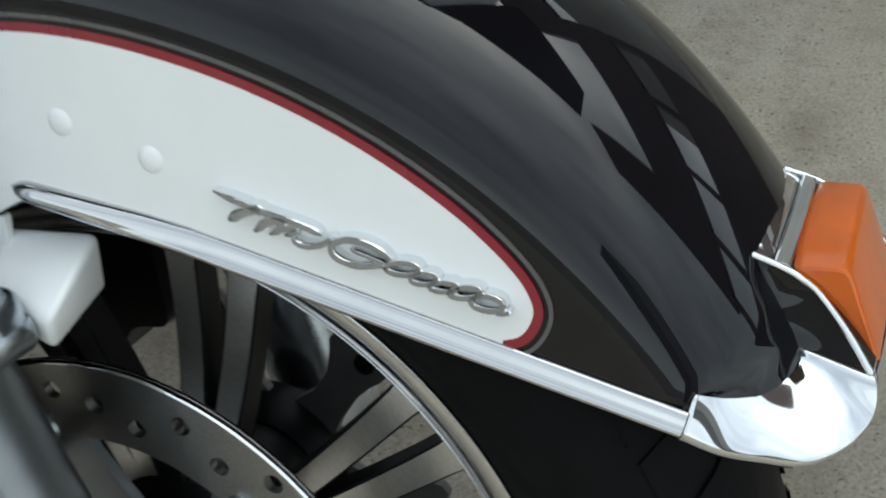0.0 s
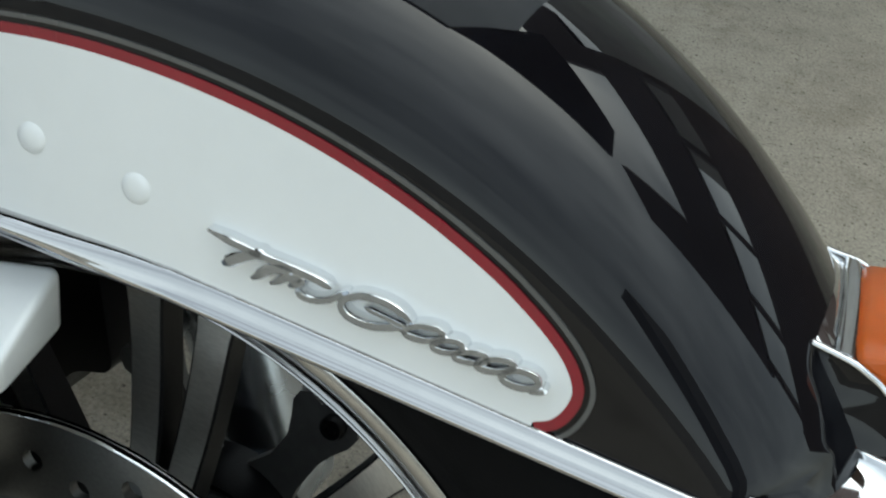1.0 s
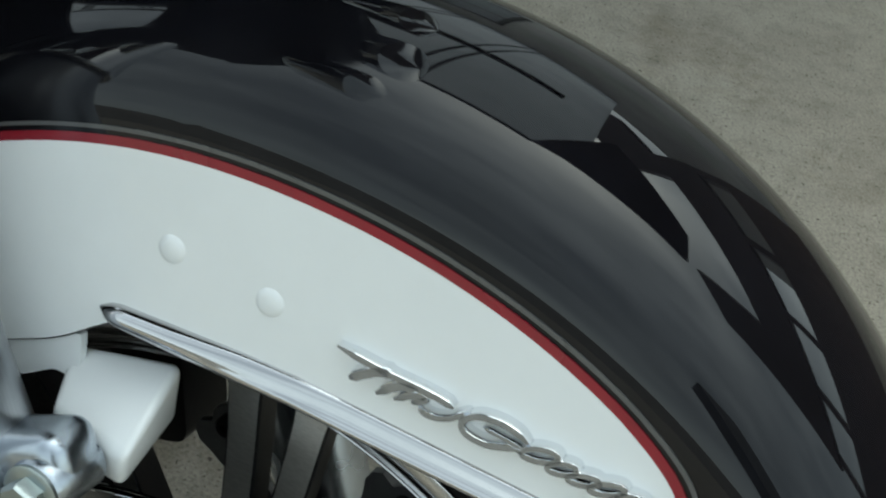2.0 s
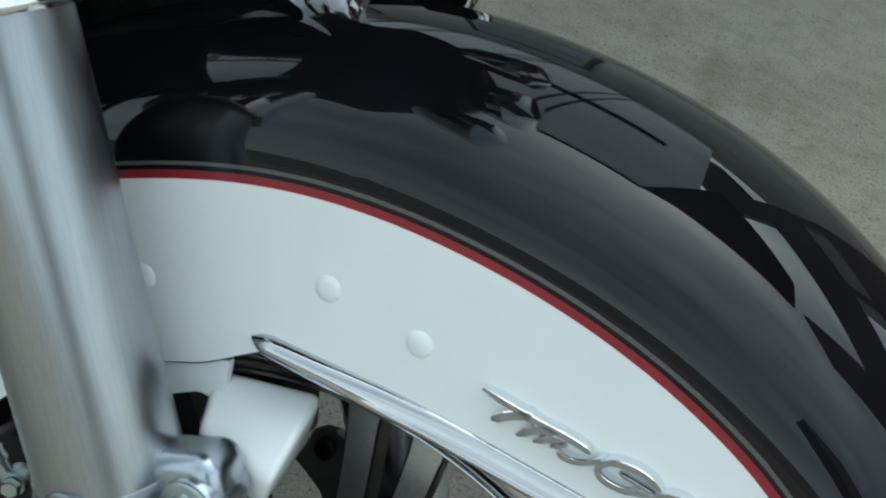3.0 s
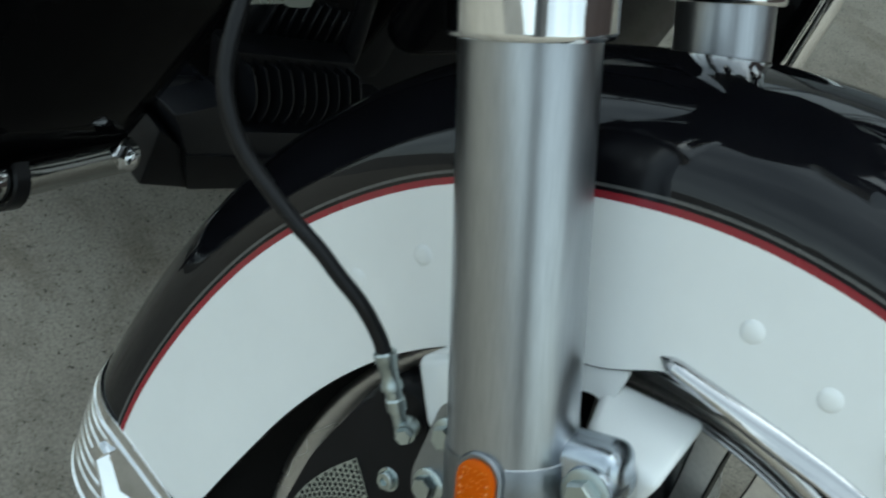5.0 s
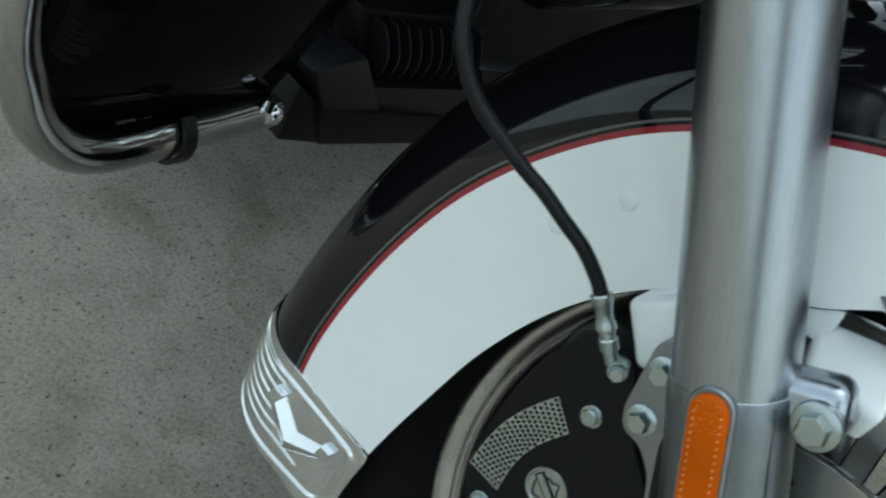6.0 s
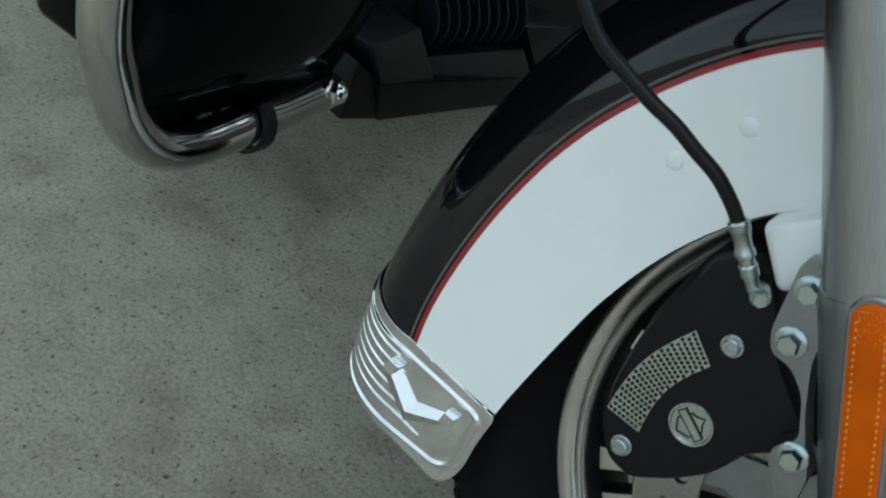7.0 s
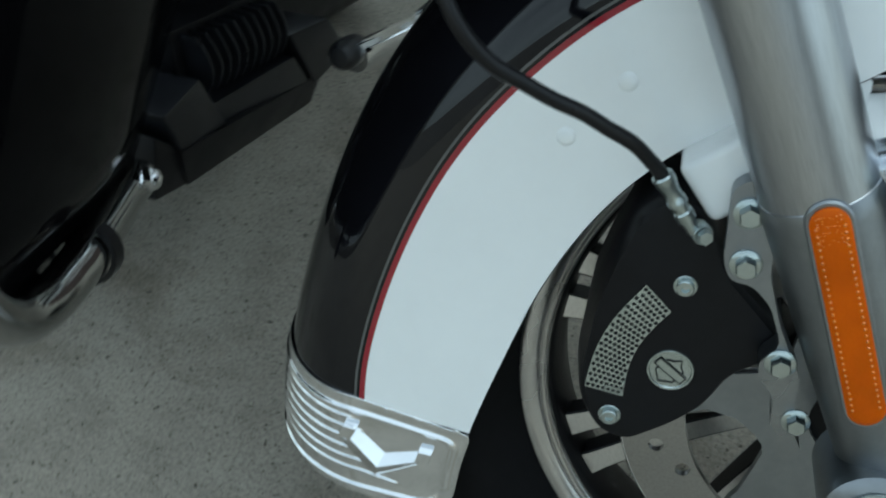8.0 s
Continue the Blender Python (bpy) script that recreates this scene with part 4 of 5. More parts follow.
for i in range(NZ + 1):
    z = -0.0545 - 0.0835 * i / NZ
    row = []
    for j in range(NK + 1):
        drop = min(1.0, max(0.0, (-0.100 - z) / 0.038))
        k0 = 0.46 * (1 - math.sqrt(1 - drop * drop)) + 0.03 * max(0.0, 1 - (-0.0545 - z) / 0.006) ** 2
        k = k0 + (2.0 - k0) * j / NK
        t = level_cut(z, k)
        r, y = skin(t, k)
        g = trim_grow(z, k)
        a = max(0, (k - 1)) * math.pi / 2
        slope = 0.010 * (1 - min(1, k))
        p = at(t, r, -y) + Vector((-math.sin(a) * g, -math.cos(a) * g, 0))
        p.z += -slope
        row.append(p)
    row += [Vector((p.x, -p.y, p.z)) for p in reversed(row[:-1])]
    rows.append(row)
grid(bm, rows)
trim = part("fender_trim", bm, CHROME, front_fender, "ribbed chrome rear trim", 60)
sol = trim.modifiers.new("thickness", 'SOLIDIFY')
sol.thickness, sol.offset = 0.0012, -1.0
for x, z in ((-0.2985, -0.0585), (-0.2485, -0.0625)):
    bm = bmesh.new()
    lathe(bm, (x, -W - 0.0014, AXLE.z + z), (0, -1, 0), [(0, 0.0022), (0.0008, 0.0020), (0.0013, 0.001), (0.0014, 0)], 14)
    part("trim_rivet", bm, CHROME, front_fender)


# V-shaped badge on the trim: two faceted arms and two flat end pads
YB = -W - 0.0014


def facet(name, outer, ridge, inner, h):
    """A roof-shaped bar between an outer and an inner edge, its ridge h proud."""
    bm = bmesh.new()
    rows = [[(x, YB, AXLE.z + z) for x, z in outer], [(x, YB - h * 0.25, AXLE.z + z) for x, z in outer], [(x, YB - h, AXLE.z + z) for x, z in ridge],
            [(x, YB - h * 0.05, AXLE.z + z) for x, z in inner], [(x, YB, AXLE.z + z) for x, z in inner]]
    vs = grid(bm, rows)
    cap(bm, [r[0] for r in vs])
    cap(bm, [r[-1] for r in vs])
    return part(name, bm, CHROME, front_fender, "faceted arm of a chrome V badge", 10)


facet("badge_arm", [(-0.3279, -0.0925), (-0.3001, -0.1168)], [(-0.3200, -0.0866), (-0.2991, -0.1055)], [(-0.3165, -0.0795), (-0.2955, -0.0955)], 0.0058)
facet("badge_arm", [(-0.3001, -0.1168), (-0.2715, -0.0985)], [(-0.2991, -0.1055), (-0.2725, -0.0924)], [(-0.2955, -0.0955), (-0.2725, -0.0870)], 0.0058)
for quad in ([(-0.3302, -0.0867), (-0.3262, -0.0765), (-0.3160, -0.0769), (-0.3199, -0.0885)], [(-0.2741, -0.0928), (-0.2720, -0.0831), (-0.2621, -0.0830), (-0.2639, -0.0941)]):
    bm = bmesh.new()
    c = sum((Vector(q) for q in quad), Vector((0, 0))) / 4
    low = [(x, YB, AXLE.z + z) for x, z in quad]
    top = [(c.x + (x - c.x) * 0.86, YB - 0.0058, AXLE.z + c.y + (z - c.y) * 0.86) for x, z in quad]
    vs = grid(bm, [low, top], close_v=True)
    cap(bm, vs[1])
    part("badge_pad", bm, CHROME, front_fender, "flat bright pad of the V badge", 10)

# ---- chrome script emblem on the white field: plain swept strokes ----
def stroke(pts, w, closed=False, h=0.0046):
    """A flat-faced raised stroke with steep bright flanks; open strokes taper at both ends."""
    if closed:
        path = smooth_path([(x, 0, z) for x, z in pts + pts[:3]], 5)[5:-10]
    else:
        path = smooth_path([(x, 0, z) for x, z in pts], 7)
    bm = bmesh.new()
    rows = []
    m = len(path)
    for i, p in enumerate(path):
        if closed:
            dd = (path[(i + 1) % m] - path[i - 1]).normalized()
        else:
            dd = (path[min(i + 1, m - 1)] - path[max(i - 1, 0)]).normalized()
        n = Vector((-dd.z, 0, dd.x))
        u = i / (m - 1)
        k = 1.0 if closed else 0.42 + 0.58 * min(1, u / 0.14, (1 - u) / 0.12)
        rows.append([Vector((p.x, -W - 0.0007 - hh * h * (0.7 + 0.3 * k), AXLE.z + p.z)) + n * w * k * s
                     for s, hh in ((-1.15, 0), (-1.0, 0.62), (-0.90, 0.88), (-0.70, 1.0), (0.70, 1.0), (0.90, 0.88), (1.0, 0.62), (1.15, 0))])
    vs = grid(bm, rows, close_u=closed)
    if not closed:
        cap(bm, vs[0])
        cap(bm, vs[-1])
    return bm


STROKES = [
    ([(0.0425, 0.2808), (0.0538, 0.2802), (0.0660, 0.2799), (0.0767, 0.2801), (0.0850, 0.2798), (0.0892, 0.2788)], 0.0019),
    ([(0.0500, 0.2708), (0.0549, 0.2752), (0.0606, 0.2792), (0.0651, 0.2802)], 0.0027),
    ([(0.0612, 0.2700), (0.0677, 0.2768), (0.0730, 0.2788), (0.0752, 0.2780)], 0.0024),
    ([(0.0680, 0.2712), (0.0745, 0.2766), (0.0790, 0.2772), (0.0744, 0.2732)], 0.0019),
    ([(0.0770, 0.2750), (0.0795, 0.2722), (0.0840, 0.2722), (0.0888, 0.2745), (0.0925, 0.2778), (0.0948, 0.2806)], 0.0016),
    ([(0.1182, 0.2788), (0.1136, 0.2812), (0.1065, 0.2822), (0.0985, 0.2806), (0.0938, 0.2762), (0.0962, 0.2722), (0.1042, 0.2718), (0.1116, 0.2746), (0.1168, 0.2764)], 0.0019),
    ([(0.1012, 0.2775), (0.1090, 0.2773), (0.1163, 0.2768)], 0.0011),
    ([(0.1590, 0.2735), (0.1622, 0.2745), (0.1648, 0.2762)], 0.0013),
    ([(0.1180, 0.2745), (0.1150, 0.2755), (0.1125, 0.2750)], 0.0011),
]
# loops: centre, long half axis, short half axis, stroke width
LOOPS = [
    ((0.1226, 0.2776), (0.0062, 0.0022), (-0.0006, 0.0024), 0.0015),
    ((0.1311, 0.2767), (0.0048, 0.0020), (-0.0006, 0.0021), 0.0014),
    ((0.1391, 0.2764), (0.0052, 0.0020), (-0.0006, 0.0018), 0.0014),
    ((0.1472, 0.2773), (0.0056, 0.0026), (-0.0006, 0.0021), 0.0015),
    ((0.1558, 0.2762), (0.0058, 0.0014), (-0.0004, 0.0029), 0.0016),
]
def lettering(bm):
    """A script stroke with polished flanks; its satin front is greyed for the dim ground it mirrors."""
    bmesh.ops.recalc_face_normals(bm, faces=bm.faces[:])
    for fc in bm.faces:
        if fc.normal.y < -0.93:
            fc.material_index = 1
    ob = part("script_stroke", bm, CHROME, front_fender, "raised chrome script stroke", 25)
    ob.data.materials.append(EMBLEM_FACE)


for pts, w in STROKES:
    lettering(stroke(pts, w * 0.9))
for c, u, v, w in LOOPS:
    ring = [(c[0] + u[0] * math.cos(a) + v[0] * math.sin(a), c[1] + u[1] * math.cos(a) + v[1] * math.sin(a)) for a in np.linspace(0, 2 * math.pi, 13)[:-1]]
    lettering(stroke(ring, w * 0.94, True))

# ---- engine guard, lower fairing and the parts behind the wheel ----
bm = bmesh.new()
tube(bm, [(-0.545, -0.10, 0.80), (-0.535, -0.20, 0.76), (-0.528, -0.243, 0.68), (-0.525, -0.243, 0.56), (-0.525, -0.231, 0.432), (-0.525, -0.213, 0.380), (-0.525, -0.191, 0.342), (-0.525, -0.160, 0.316),
          (-0.525, -0.128, 0.308), (-0.527, -0.091, 0.309), (-0.531, -0.058, 0.3105), (-0.546, 0.0, 0.303), (-0.558, 0.045, 0.298), (-0.568, 0.090, 0.293)], 0.0165, 28, 7)
guard = part("engine_guard", bm, GUARD_CHROME, motorcycle, "chromed tubular engine guard")
bm = bmesh.new()
path = [Vector((-0.531, -0.058, 0.3105)) + Vector((0.0195 * math.cos(radians(a)), 0.003 * math.sin(radians(a * 0.5)), 0.0195 * math.sin(radians(a)))) for a in range(-150, 71, 20)]
rows = [[p + (p - Vector((-0.531, -0.058, 0.3105))).normalized() * h + Vector((0, w, 0)) for w, h in ((-0.006, 0), (0.006, 0), (0.006, 0.004), (-0.006, 0.004))] for p in path]
vs = grid(bm, rows, close_v=True)
cap(bm, vs[0])
cap(bm, vs[-1])
part("rubber_clip", bm, HOSE, guard, "black rubber clip on the guard")
bm = bmesh.new()
hexbolt(bm, (-0.556, 0.070, 0.3020), (0.75, 0.45, 0.1), 0.0115, 0.010)
lathe(bm, (-0.549, 0.0745, 0.3030), (0.75, 0.45, 0.1), [(0, 0.0095), (0.004, 0.009), (0.008, 0.006), (0.0095, 0.0)], 20)
part("guard_bolt", bm, CHROME, guard, "chrome acorn bolt")
bm = bmesh.new()
tube(bm, [(-0.463, 0.355, 0.333), (-0.459, 0.384, 0.331), (-0.450, 0.50, 0.316), (-0.440, 0.575, 0.315), (-0.400, 0.635, 0.36), (-0.330, 0.640, 0.45), (-0.262, 0.610, 0.55), (-0.254, 0.600, 0.62), (-0.262, 0.59, 0.74), (-0.275, 0.57, 0.86)], 0.0150, 24, 7)
part("guard_tube", bm, CHROME, guard, "chromed guard tube on the far side")
bm = bmesh.new()
lathe(bm, (-0.475, 0.335, 0.3365), (0.12, 0.98, -0.05), [(0, 0.0), (0.001, 0.010), (0.010, 0.0150), (0.026, 0.0165), (0.036, 0.0162), (0.044, 0.0155)], 28)
part("guard_collar", bm, PLASTIC, guard, "black plastic collar")

# gloss black lower fairing: a dished shell inside the guard
bm = bmesh.new()
rows = []
NY, NZ = 26, 30
for i in range(NZ + 1):
    v = i / NZ
    z = 0.308 + 0.56 * v
    row = []
    for j in range(NY + 1):
        u = j / NY
        yl = -0.214 - 0.02 * v + 0.085 * max(0, 1 - v / 0.13) ** 2.2
        yr = 0.085 + 0.10 * v
        y = yl + (yr - yl) * u
        lowered = 0.006 * max(0, 1 - v / 0.10) * (1 - u) ** 2
        bulge = 0.016 * math.sin(math.pi * u) ** 0.8 * min(1, v / 0.10)
        row.append((-0.538 + bulge - 0.035 * u + 0.12 * min(v, 0.45), y, z + lowered - 0.012 * u * (1 - v)))
    rows.append(row)
grid(bm, rows)
fairing = part("lower_fairing", bm, FAIRING, motorcycle, "gloss black lower fairing shell", 70)
sol = fairing.modifiers.new("thickness", 'SOLIDIFY')
sol.thickness, sol.offset = 0.004, 1.0
bm = bmesh.new()
block(bm, Matrix.Translation((-0.615, -0.196, 0.545)) @ Matrix.Rotation(radians(12), 4, 'X'), (0.09, 0.028, 0.40), 0.012, 3)
part("fairing_side", bm, FAIRING, fairing, "outer wall of the lower fairing")
bm = bmesh.new()
block(bm, Matrix.Translation((-0.315, 0.625, 0.66)) @ Matrix.Rotation(radians(-10), 4, 'Y'), (0.085, 0.03, 0.52), 0.012, 3)
block(bm, Matrix.Translation((-0.475, 0.575, 0.665)) @ Matrix.Rotation(radians(6), 4, 'Y'), (0.05, 0.58, 0.44), 0.022, 3)
part("fairing_far_side", bm, FAIRING, fairing, "gloss black edge of the far lower fairing")

# finned black regulator ahead of the frame
RM = Matrix.Translation((-0.600, 0.338, 0.272)) @ Matrix.Rotation(radians(-5), 4, 'X') @ Matrix.Rotation(radians(-4), 4, 'Z')


def faceted(bm, front, back, bevel):
    """A bevelled six-sided block from the corners of its front face and the way to its back."""
    low = [Vector(p) for p in front]
    a = [bm.verts.new(p) for p in low]
    b = [bm.verts.new(p + Vector(back)) for p in low]
    made = [bm.faces.new(a), bm.faces.new(b[::-1])]
    for n in range(4):
        made.append(bm.faces.new((a[n], b[n], b[(n + 1) % 4], a[(n + 1) % 4])))
    bmesh.ops.bevel(bm, geom=list({e for fc in made for e in fc.edges}), offset=bevel, segments=2, profile=0.6, affect='EDGES')
    return bm


regulator = part("regulator", faceted(bmesh.new(), [(-0.558, 0.200, 0.315), (-0.530, 0.365, 0.318), (-0.526, 0.410, 0.275), (-0.555, 0.235, 0.275)], (-0.080, 0.015, -0.010), 0.004),
                 PLASTIC, motorcycle, "black finned regulator housing", 25)
for quad in ([(-0.560, 0.122, 0.337), (-0.555, 0.184, 0.351), (-0.550, 0.246, 0.280), (-0.557, 0.158, 0.288)], [(-0.530, 0.346, 0.347), (-0.514, 0.425, 0.346), (-0.508, 0.490, 0.288), (-0.521, 0.418, 0.271)]):
    part("end_cap", faceted(bmesh.new(), quad, (-0.075, 0.012, -0.006), 0.005), PLASTIC, regulator, "", 25)
part("lower_skirt", faceted(bmesh.new(), [(-0.556, 0.150, 0.294), (-0.522, 0.440, 0.276), (-0.536, 0.452, 0.232), (-0.566, 0.185, 0.241)], (-0.070, 0.015, 0.000), 0.004), SATIN_BLACK, regulator, "", 25)
part("lower_skirt", faceted(bmesh.new(), [(-0.566, 0.118, 0.318), (-0.562, 0.160, 0.292), (-0.567, 0.188, 0.242), (-0.568, 0.122, 0.254)], (-0.070, 0.012, 0.000), 0.004), SATIN_BLACK, regulator, "", 25)
part("fin_base", faceted(bmesh.new(), [(-0.588, 0.190, 0.385), (-0.562, 0.350, 0.385), (-0.558, 0.375, 0.318), (-0.585, 0.215, 0.318)], (-0.040, 0.010, 0.0), 0.003), SATIN_BLACK, regulator, "", 25)
for k in range(10):
    f = (k + 0.6) / 10
    bm = bmesh.new()
    foot, head = Vector((-0.570 + 0.026 * f, 0.218 + 0.142 * f, 0.320)), Vector((-0.574 + 0.026 * f, 0.196 + 0.150 * f, 0.380))
    rows = []
    for n in range(7):
        u = n / 6
        c = foot.lerp(head, u) + Vector((0.010 * math.sin(math.pi * u), 0, 0))
        rows.append([c + Vector((dx, dy, 0)) for dx, dy in ((-0.022, -0.0018), (0.004, -0.0012), (0.004, 0.0012), (-0.022, 0.0018))])
    vs = grid(bm, rows, close_v=True)
    cap(bm, vs[0])
    cap(bm, vs[-1])
    part("fin", bm, PLASTIC, regulator, "", 30)
for k in range(11):
    bm = bmesh.new()
    block(bm, RM @ Matrix.Translation((-0.033, -0.070 + 0.0155 * k, 0.118)), (0.012, 0.0034, 0.046), 0.001, 1)
    part("fin", bm, PLASTIC, regulator)
bm = bmesh.new()
block(bm, RM @ Matrix.Translation((-0.052, 0.01, 0.118)), (0.03, 0.19, 0.06), 0.005, 1)
part("fin_base", bm, PLASTIC, regulator)

# frame tubes and the dark engine behind
frame_parts = [([(-0.70, 0.18, 0.25), (-0.66, 0.19, 0.45), (-0.56, 0.17, 0.75), (-0.46, 0.13, 1.02)], 0.019),
               ([(-0.66, 0.42, 0.25), (-0.61, 0.42, 0.45), (-0.52, 0.37, 0.75), (-0.44, 0.22, 1.02)], 0.019)]
for pts, r in frame_parts:
    bm = bmesh.new()
    tube(bm, pts, r, 18, 6)
    part("frame_tube", bm, FAIRING, motorcycle, "gloss black frame tube")
bm = bmesh.new()
tube(bm, [(-0.615, 0.12, 0.332), (-0.60, 0.22, 0.336), (-0.597, 0.30, 0.339), (-0.595, 0.352, 0.340), (-0.592, 0.374, 0.360), (-0.592, 0.368, 0.413), (-0.60, 0.35, 0.52)], 0.0105, 16, 6)
part("oil_line", bm, SATIN_BLACK, motorcycle, "satin black oil line")
bm = bmesh.new()
block(bm, Matrix.Translation((-0.93, 0.34, 0.40)) @ Matrix.Rotation(radians(-22), 4, 'Z'), (0.46, 0.34, 0.36), 0.05, 3)
block(bm, Matrix.Translation((-0.74, 0.31, 0.60)) @ Matrix.Rotation(radians(-22), 4, 'Z'), (0.14, 0.42, 0.56), 0.03, 2)
block(bm, Matrix.Translation((-0.83, 0.32, 0.75)) @ Matrix.Rotation(radians(-22), 4, 'Z'), (0.22, 0.25, 0.34), 0.01, 1)
block(bm, Matrix.Translation((-0.79, 0.47, 0.41)), (0.06, 0.66, 0.42), 0.02, 2)
block(bm, Matrix.Translation((-0.72, 0.62, 0.42)) @ Matrix.Rotation(radians(-8), 4, 'Z'), (0.20, 0.62, 0.40), 0.04, 3)
engine = part("engine", bm, SATIN_BLACK, motorcycle, "black engine with cooling fins")
for k in range(14):
    bm = bmesh.new()
    block(bm, Matrix.Translation((-0.83, 0.32, 0.60 + 0.022 * k)) @ Matrix.Rotation(radians(-22), 4, 'Z'), (0.26, 0.30, 0.010), 0.004, 1)
    part("cooling_fin", bm, SATIN_BLACK, engine)
bm = bmesh.new()
block(bm, Matrix.Translation((-0.95, 0.33, 1.08)) @ Matrix.Rotation(radians(-22), 4, 'Z'), (1.0, 0.42, 0.30), 0.10, 5)
part("fuel_tank", bm, BLACK, motorcycle, "gloss black fuel tank")
# handlebar fairing above the forks
bm = bmesh.new()
rows = []
for i in range(19):
    u = -1 + 2 * i / 18
    y = 0.31 * u
    back = -0.16 - 0.20 * abs(u) ** 2.2
    rows.append([Vector((back - 0.26, y * 0.9, 0.99)), Vector((back - 0.02, y * 0.93, 0.965 + 0.05 * abs(u) ** 2)), Vector((back + 0.03, y * 0.97, 1.02)), Vector((back, y, 1.16)), Vector((back - 0.10, y * 0.9, 1.32 - 0.06 * abs(u) ** 2)),
                 Vector((back - 0.26, y * 0.85, 1.30 - 0.06 * abs(u) ** 2))])
grid(bm, rows, close_v=True)
part("handlebar_fairing", bm, BLACK, motorcycle, "gloss black handlebar fairing", 60)
for dy, r in ((-0.17, 0.058), (0.0, 0.088), (0.17, 0.058)):
    bm = bmesh.new()
    lathe(bm, (-0.20, dy, 1.0 if dy else 1.10), (1, 0, -0.05), [(0, r * 0.5), (0.03, r * 0.86), (0.07, r), (0.085, r * 1.06), (0.10, r * 1.04), (0.103, r * 0.9), (0.12, 0.0)], 40)
    part("head_lamp", bm, CHROME, motorcycle, "chromed round lamp under the fairing")
bm = bmesh.new()
rows = []
for u, w in ((0, 0.0025), (0.55, 0.0025), (0.68, 0.0065), (0.9, 0.0075), (1.0, 0.0065)):
    p = Vector((-0.610, 0.205, 0.427)).lerp(Vector((-0.600, 0.283, 0.437)), u)
    rows.append([p + Vector((x, 0, w * s)) for s, x in ((-1, 0), (1, 0), (1, 0.005), (-1, 0.005))])
vs = grid(bm, rows, close_v=True)
cap(bm, vs[0])
cap(bm, vs[-1])
part("lever", bm, ZINC, motorcycle, "small bright lever with a wide end", 25)
bm = bmesh.new()
ring_sweep(bm, (-1.45, 0.52, 0.32), Vector((0.38, 0.92, 0.0)), [(-0.07, 0.23), (-0.075, 0.28), (-0.05, 0.315), (0.0, 0.322), (0.05, 0.315), (0.075, 0.28), (0.07, 0.23)], 64)
part("rear_wheel", bm, RUBBER, motorcycle, "rear tyre, black rubber")

# ---- surroundings that the paint and chrome mirror ----
FACADE = simple("brown_painted_boards", (0.085, 0.055, 0.047), 0.6, vary=0.25, scale=6)
RENDER = simple("weathered_render", (0.22, 0.21, 0.195), 0.8, vary=0.25, scale=1.2)
PALE = simple("pale_render", (0.50, 0.49, 0.47), 0.8, vary=0.15, scale=1.2)
BEAM = simple("dark_steel_beam", (0.05, 0.048, 0.047), 0.5, vary=0.2, scale=10)
def sheet():
    m, t, b = nodes_of("translucent_canopy_sheet")
    tc = t.nodes.new("ShaderNodeTexCoord")
    n = noise_node(t, 2.0, 4, 0.6, tc.outputs["Object"])
    col = ramp_node(t, n.outputs["Fac"], [(0.3, (0.58, 0.61, 0.64)), (0.7, (0.70, 0.73, 0.76))])
    tr = t.nodes.new("ShaderNodeBsdfTranslucent")
    mx = t.nodes.new("ShaderNodeMixShader")
    mx.inputs[0].default_value = 0.7
    t.links.new(col.outputs["Color"], tr.inputs["Color"])
    t.links.new(col.outputs["Color"], b.inputs["Base Color"])
    t.links.new(b.outputs["BSDF"], mx.inputs[1])
    t.links.new(tr.outputs["BSDF"], mx.inputs[2])
    t.links.new(mx.outputs["Shader"], t.nodes["Material Output"].inputs["Surface"])
    return m


SOFFIT = sheet()
PANE = simple("window_glass", (0.30, 0.32, 0.34), 0.06, vary=0.1, scale=2, spec=0.8)


def wall_box(name, c, s, mat, label="", category="", kind="structure"):
    bm = bmesh.new()
    block(bm, Matrix.Translation(c), s, 0.01, 1)
    ob = part(name, bm, mat, None, "", 30)
    return tagged(ob, label, category, kind=kind)


wall_north = wall_box("wall_north", (-3.0, 7.0, 2.2), (16, 0.3, 4.4), PALE, "pale rendered shop front wall", "wall")
bm = bmesh.new()
grid(bm, [[(-11, 0.95, 3.35), (0.42, 0.95, 3.35)], [(-11, 2.1, 3.389), (0.78, 2.1, 3.389)], [(-11, 6.9, 3.55), (0.78, 6.9, 3.55)]])
canopy = tagged(part("ceiling", bm, SOFFIT, None, "", 30), "translucent sheet canopy over the forecourt", "canopy", kind="structure")
for k in range(8):
    x = -9.3 + 1.25 * k + 0.12 * math.sin(2.3 * k)
    for dx in (-0.07, 0.07):
        bm = bmesh.new()
        block(bm, Matrix.Translation((x + dx, 3.92, 3.36)) @ Matrix.Rotation(radians(1.9), 4, 'X'), (0.028, 5.9, 0.06), 0.01, 1)
        part("beam", bm, BEAM, canopy, "", 30)
bm = bmesh.new()
block(bm, Matrix.Translation((-3.1, 3.2, 3.30)), (6.8, 0.26, 0.05), 0.008, 1)
truss = part("truss", bm, BEAM, canopy, "dark lattice truss", 30)
for k in range(22):
    bm = bmesh.new()
    block(bm, Matrix.Translation((0.15 - 0.22 * k, 3.2, 3.268)) @ Matrix.Rotation(radians(38 if k % 2 else -38), 4, 'Z'), (0.028, 0.24, 0.012), 0.003, 1)
    part("lattice_bar", bm, PALE, truss, "", 30)
bm = bmesh.new()
block(bm, Matrix.Translation((-5.33, 0.92, 3.32)), (11.35, 0.06, 0.10), 0.01, 1)
part("fascia", bm, BEAM, canopy, "dark fascia board", 30)
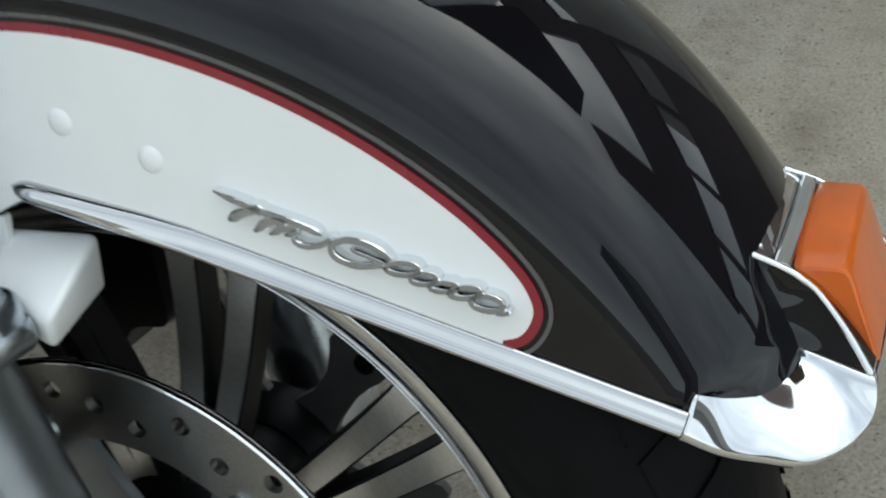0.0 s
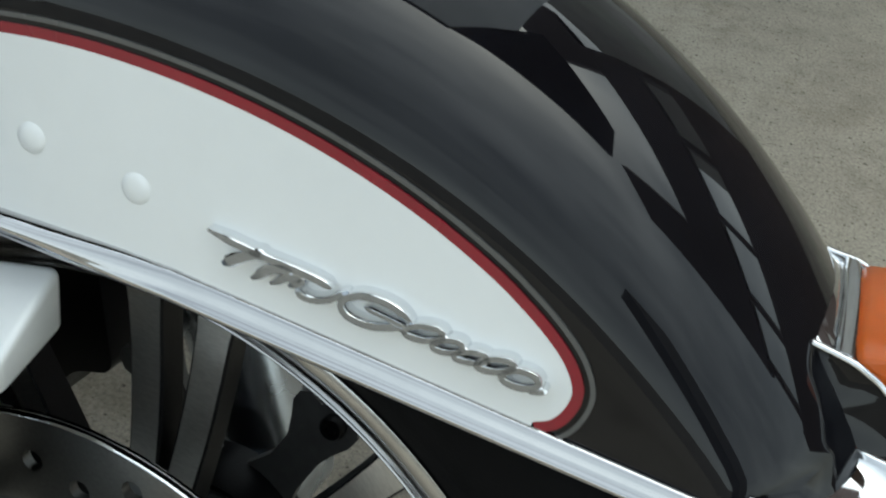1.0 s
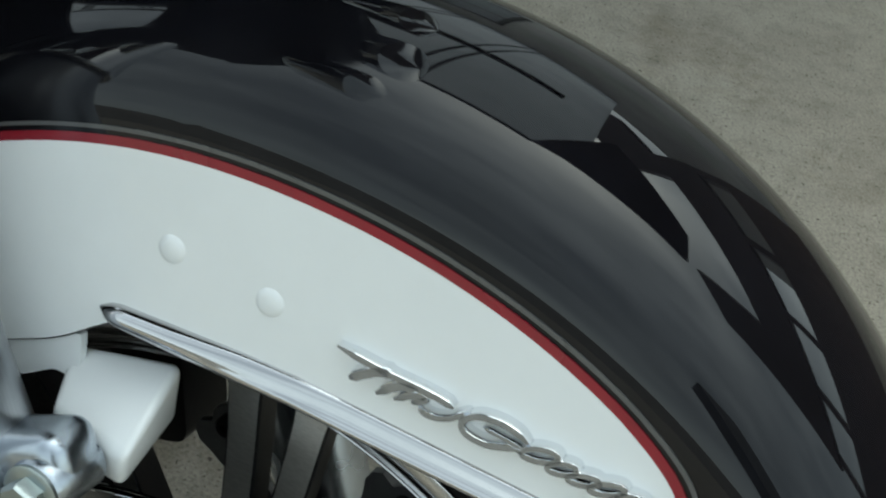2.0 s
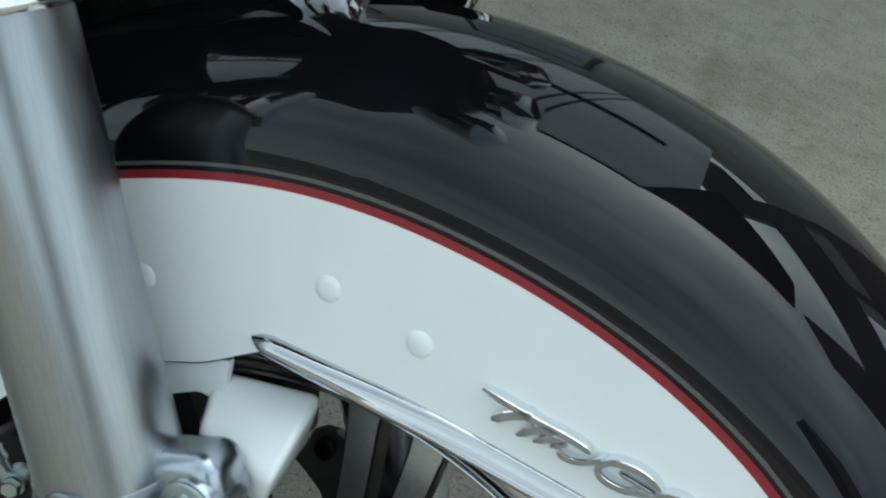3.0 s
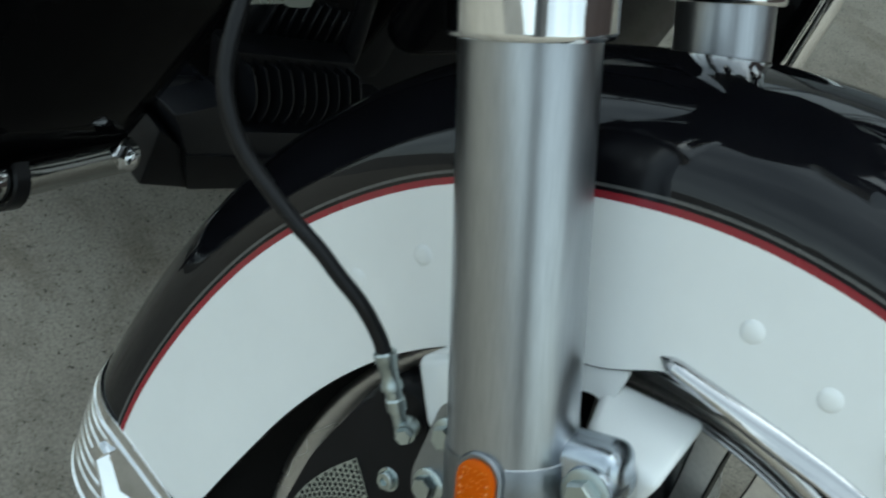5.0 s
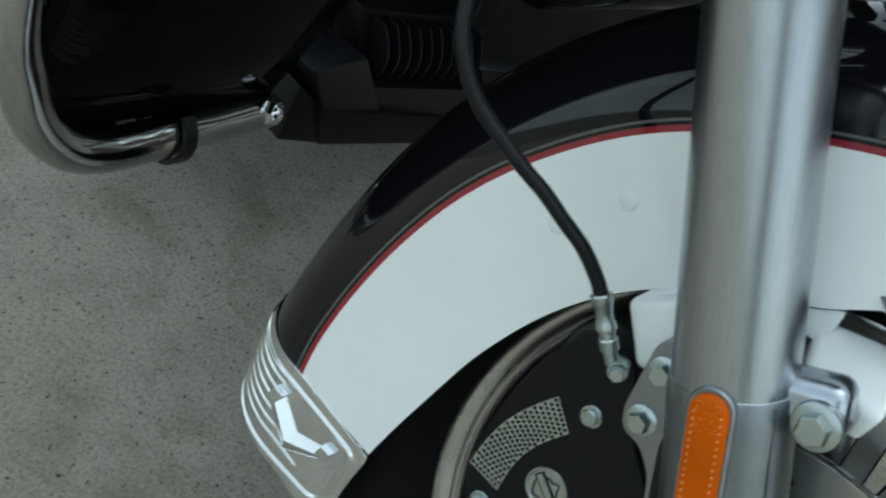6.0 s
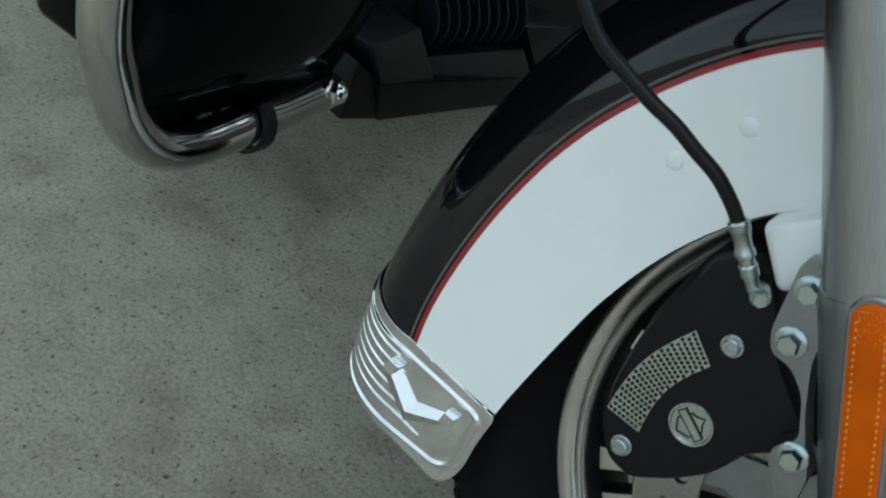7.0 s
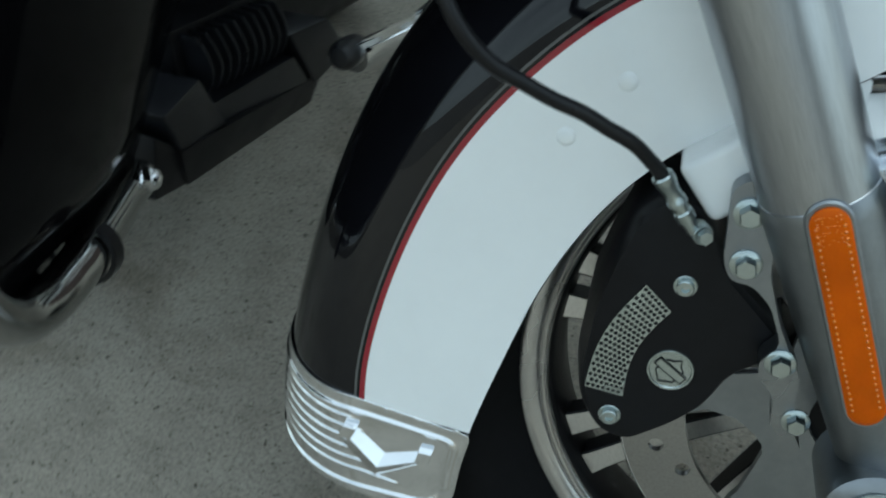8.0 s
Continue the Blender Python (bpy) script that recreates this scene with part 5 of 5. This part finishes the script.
for k in range(3):
    x = -8.5 + 3.2 * k
    w = new("window_%d" % (k + 1))
    tagged(w, "tall shop window in the pale wall", "window", kind="structure")
    bm = bmesh.new()
    block(bm, Matrix.Translation((x, 6.84, 1.55)), (1.5, 0.04, 2.3), 0.005, 1)
    part("pane", bm, PANE, w, "", 30)
    for dx, dz, sx, sz in ((-0.78, 0, 0.08, 2.46), (0.78, 0, 0.08, 2.46), (0, 1.2, 1.64, 0.08), (0, -1.2, 1.64, 0.08), (0, 0.3, 1.5, 0.05)):
        bm = bmesh.new()
        block(bm, Matrix.Translation((x + dx, 6.81, 1.55 + dz)), (sx, 0.08, sz), 0.005, 1)
        part("window_frame", bm, BEAM, w, "", 30)
wall_south = wall_box("wall_south", (0, -22.0, 1.9), (60, 0.3, 3.8), RENDER, "weathered grey boundary wall", "wall")
# unseen tall dark block, added so fork and paint mirror a dark stripe
stripe_block = wall_box("stripe_block", (7.9, -7.6, 4.2), (2.2, 2.2, 8.4), BEAM, "unseen dark block added for the stripe mirrored in fork and fender", "wall")

# brown end building with a row of openings, and the dark eaves in front of it
TURN = Matrix.Rotation(radians(-42), 4, 'Z')


def turned_box(name, along, across, z0, z1, depth, width, mat, parent=None):
    bm = bmesh.new()
    block(bm, TURN @ Matrix.Translation((across, along, (z0 + z1) / 2)), (width, depth, z1 - z0), 0.01, 1)
    return part(name, bm, mat, parent, "", 30)


wall_northeast = tagged(turned_box("wall_northeast", 5.15, 0.4, 0.0, 1.95, 0.3, 5.2, FACADE), "brown boarded wall with open bays", "wall", kind="structure")
turned_box("lintel", 5.15, 0.4, 2.75, 4.20, 0.3, 5.2, FACADE, wall_northeast)
for k in range(5):
    turned_box("pier", 5.15, -2.1 + 1.2 * k, 1.95, 2.75, 0.3, 0.16, FACADE, wall_northeast)
turned_box("gable", 5.15, -2.4, 4.20, 6.6, 0.3, 1.6, FACADE, wall_northeast)
turned_box("gable", 5.15, 2.2, 4.20, 6.6, 0.3, 1.6, FACADE, wall_northeast)
bm = bmesh.new()
plate(bm, [(0.34, 0.92), (0.62, 1.04), (1.46, 1.17), (1.92, 1.20), (1.90, 1.94), (1.3, 2.5), (0.93, 2.75)], [], lambda u, v, d: (u, v, 3.26 + d), 0.10)
eaves = tagged(part("trim_eaves", bm, FACADE, None, "", 30), "dark brown boarded eaves", "eaves", kind="structure")

# dry leaf on the slab
LEAF = simple("dry_leaf", (0.055, 0.036, 0.020), 0.7, vary=0.3, scale=300)
bm = bmesh.new()
rows = []
for i in range(9):
    u = i / 8
    w = 0.0045 * math.sin(math.pi * min(0.97, u + 0.03)) ** 0.8
    lift = 0.0012 + 0.004 * u * u
    rows.append([Vector((0.022 * u - 0.011, s * w, lift + 0.0022 * abs(s))) for s in (-1, -0.5, 0, 0.5, 1)])
grid(bm, rows)
leaf = part("leaf", bm, LEAF, None, "", 60)
sol = leaf.modifiers.new("thickness", 'SOLIDIFY')
sol.thickness, sol.offset = 0.0004, 1.0
leaf.matrix_world = Matrix.Translation((-0.133, 2.03, 0.0)) @ Matrix.Rotation(radians(35), 4, 'Z')
tagged(leaf, "small curled dry brown leaf lying on the concrete", "leaf")
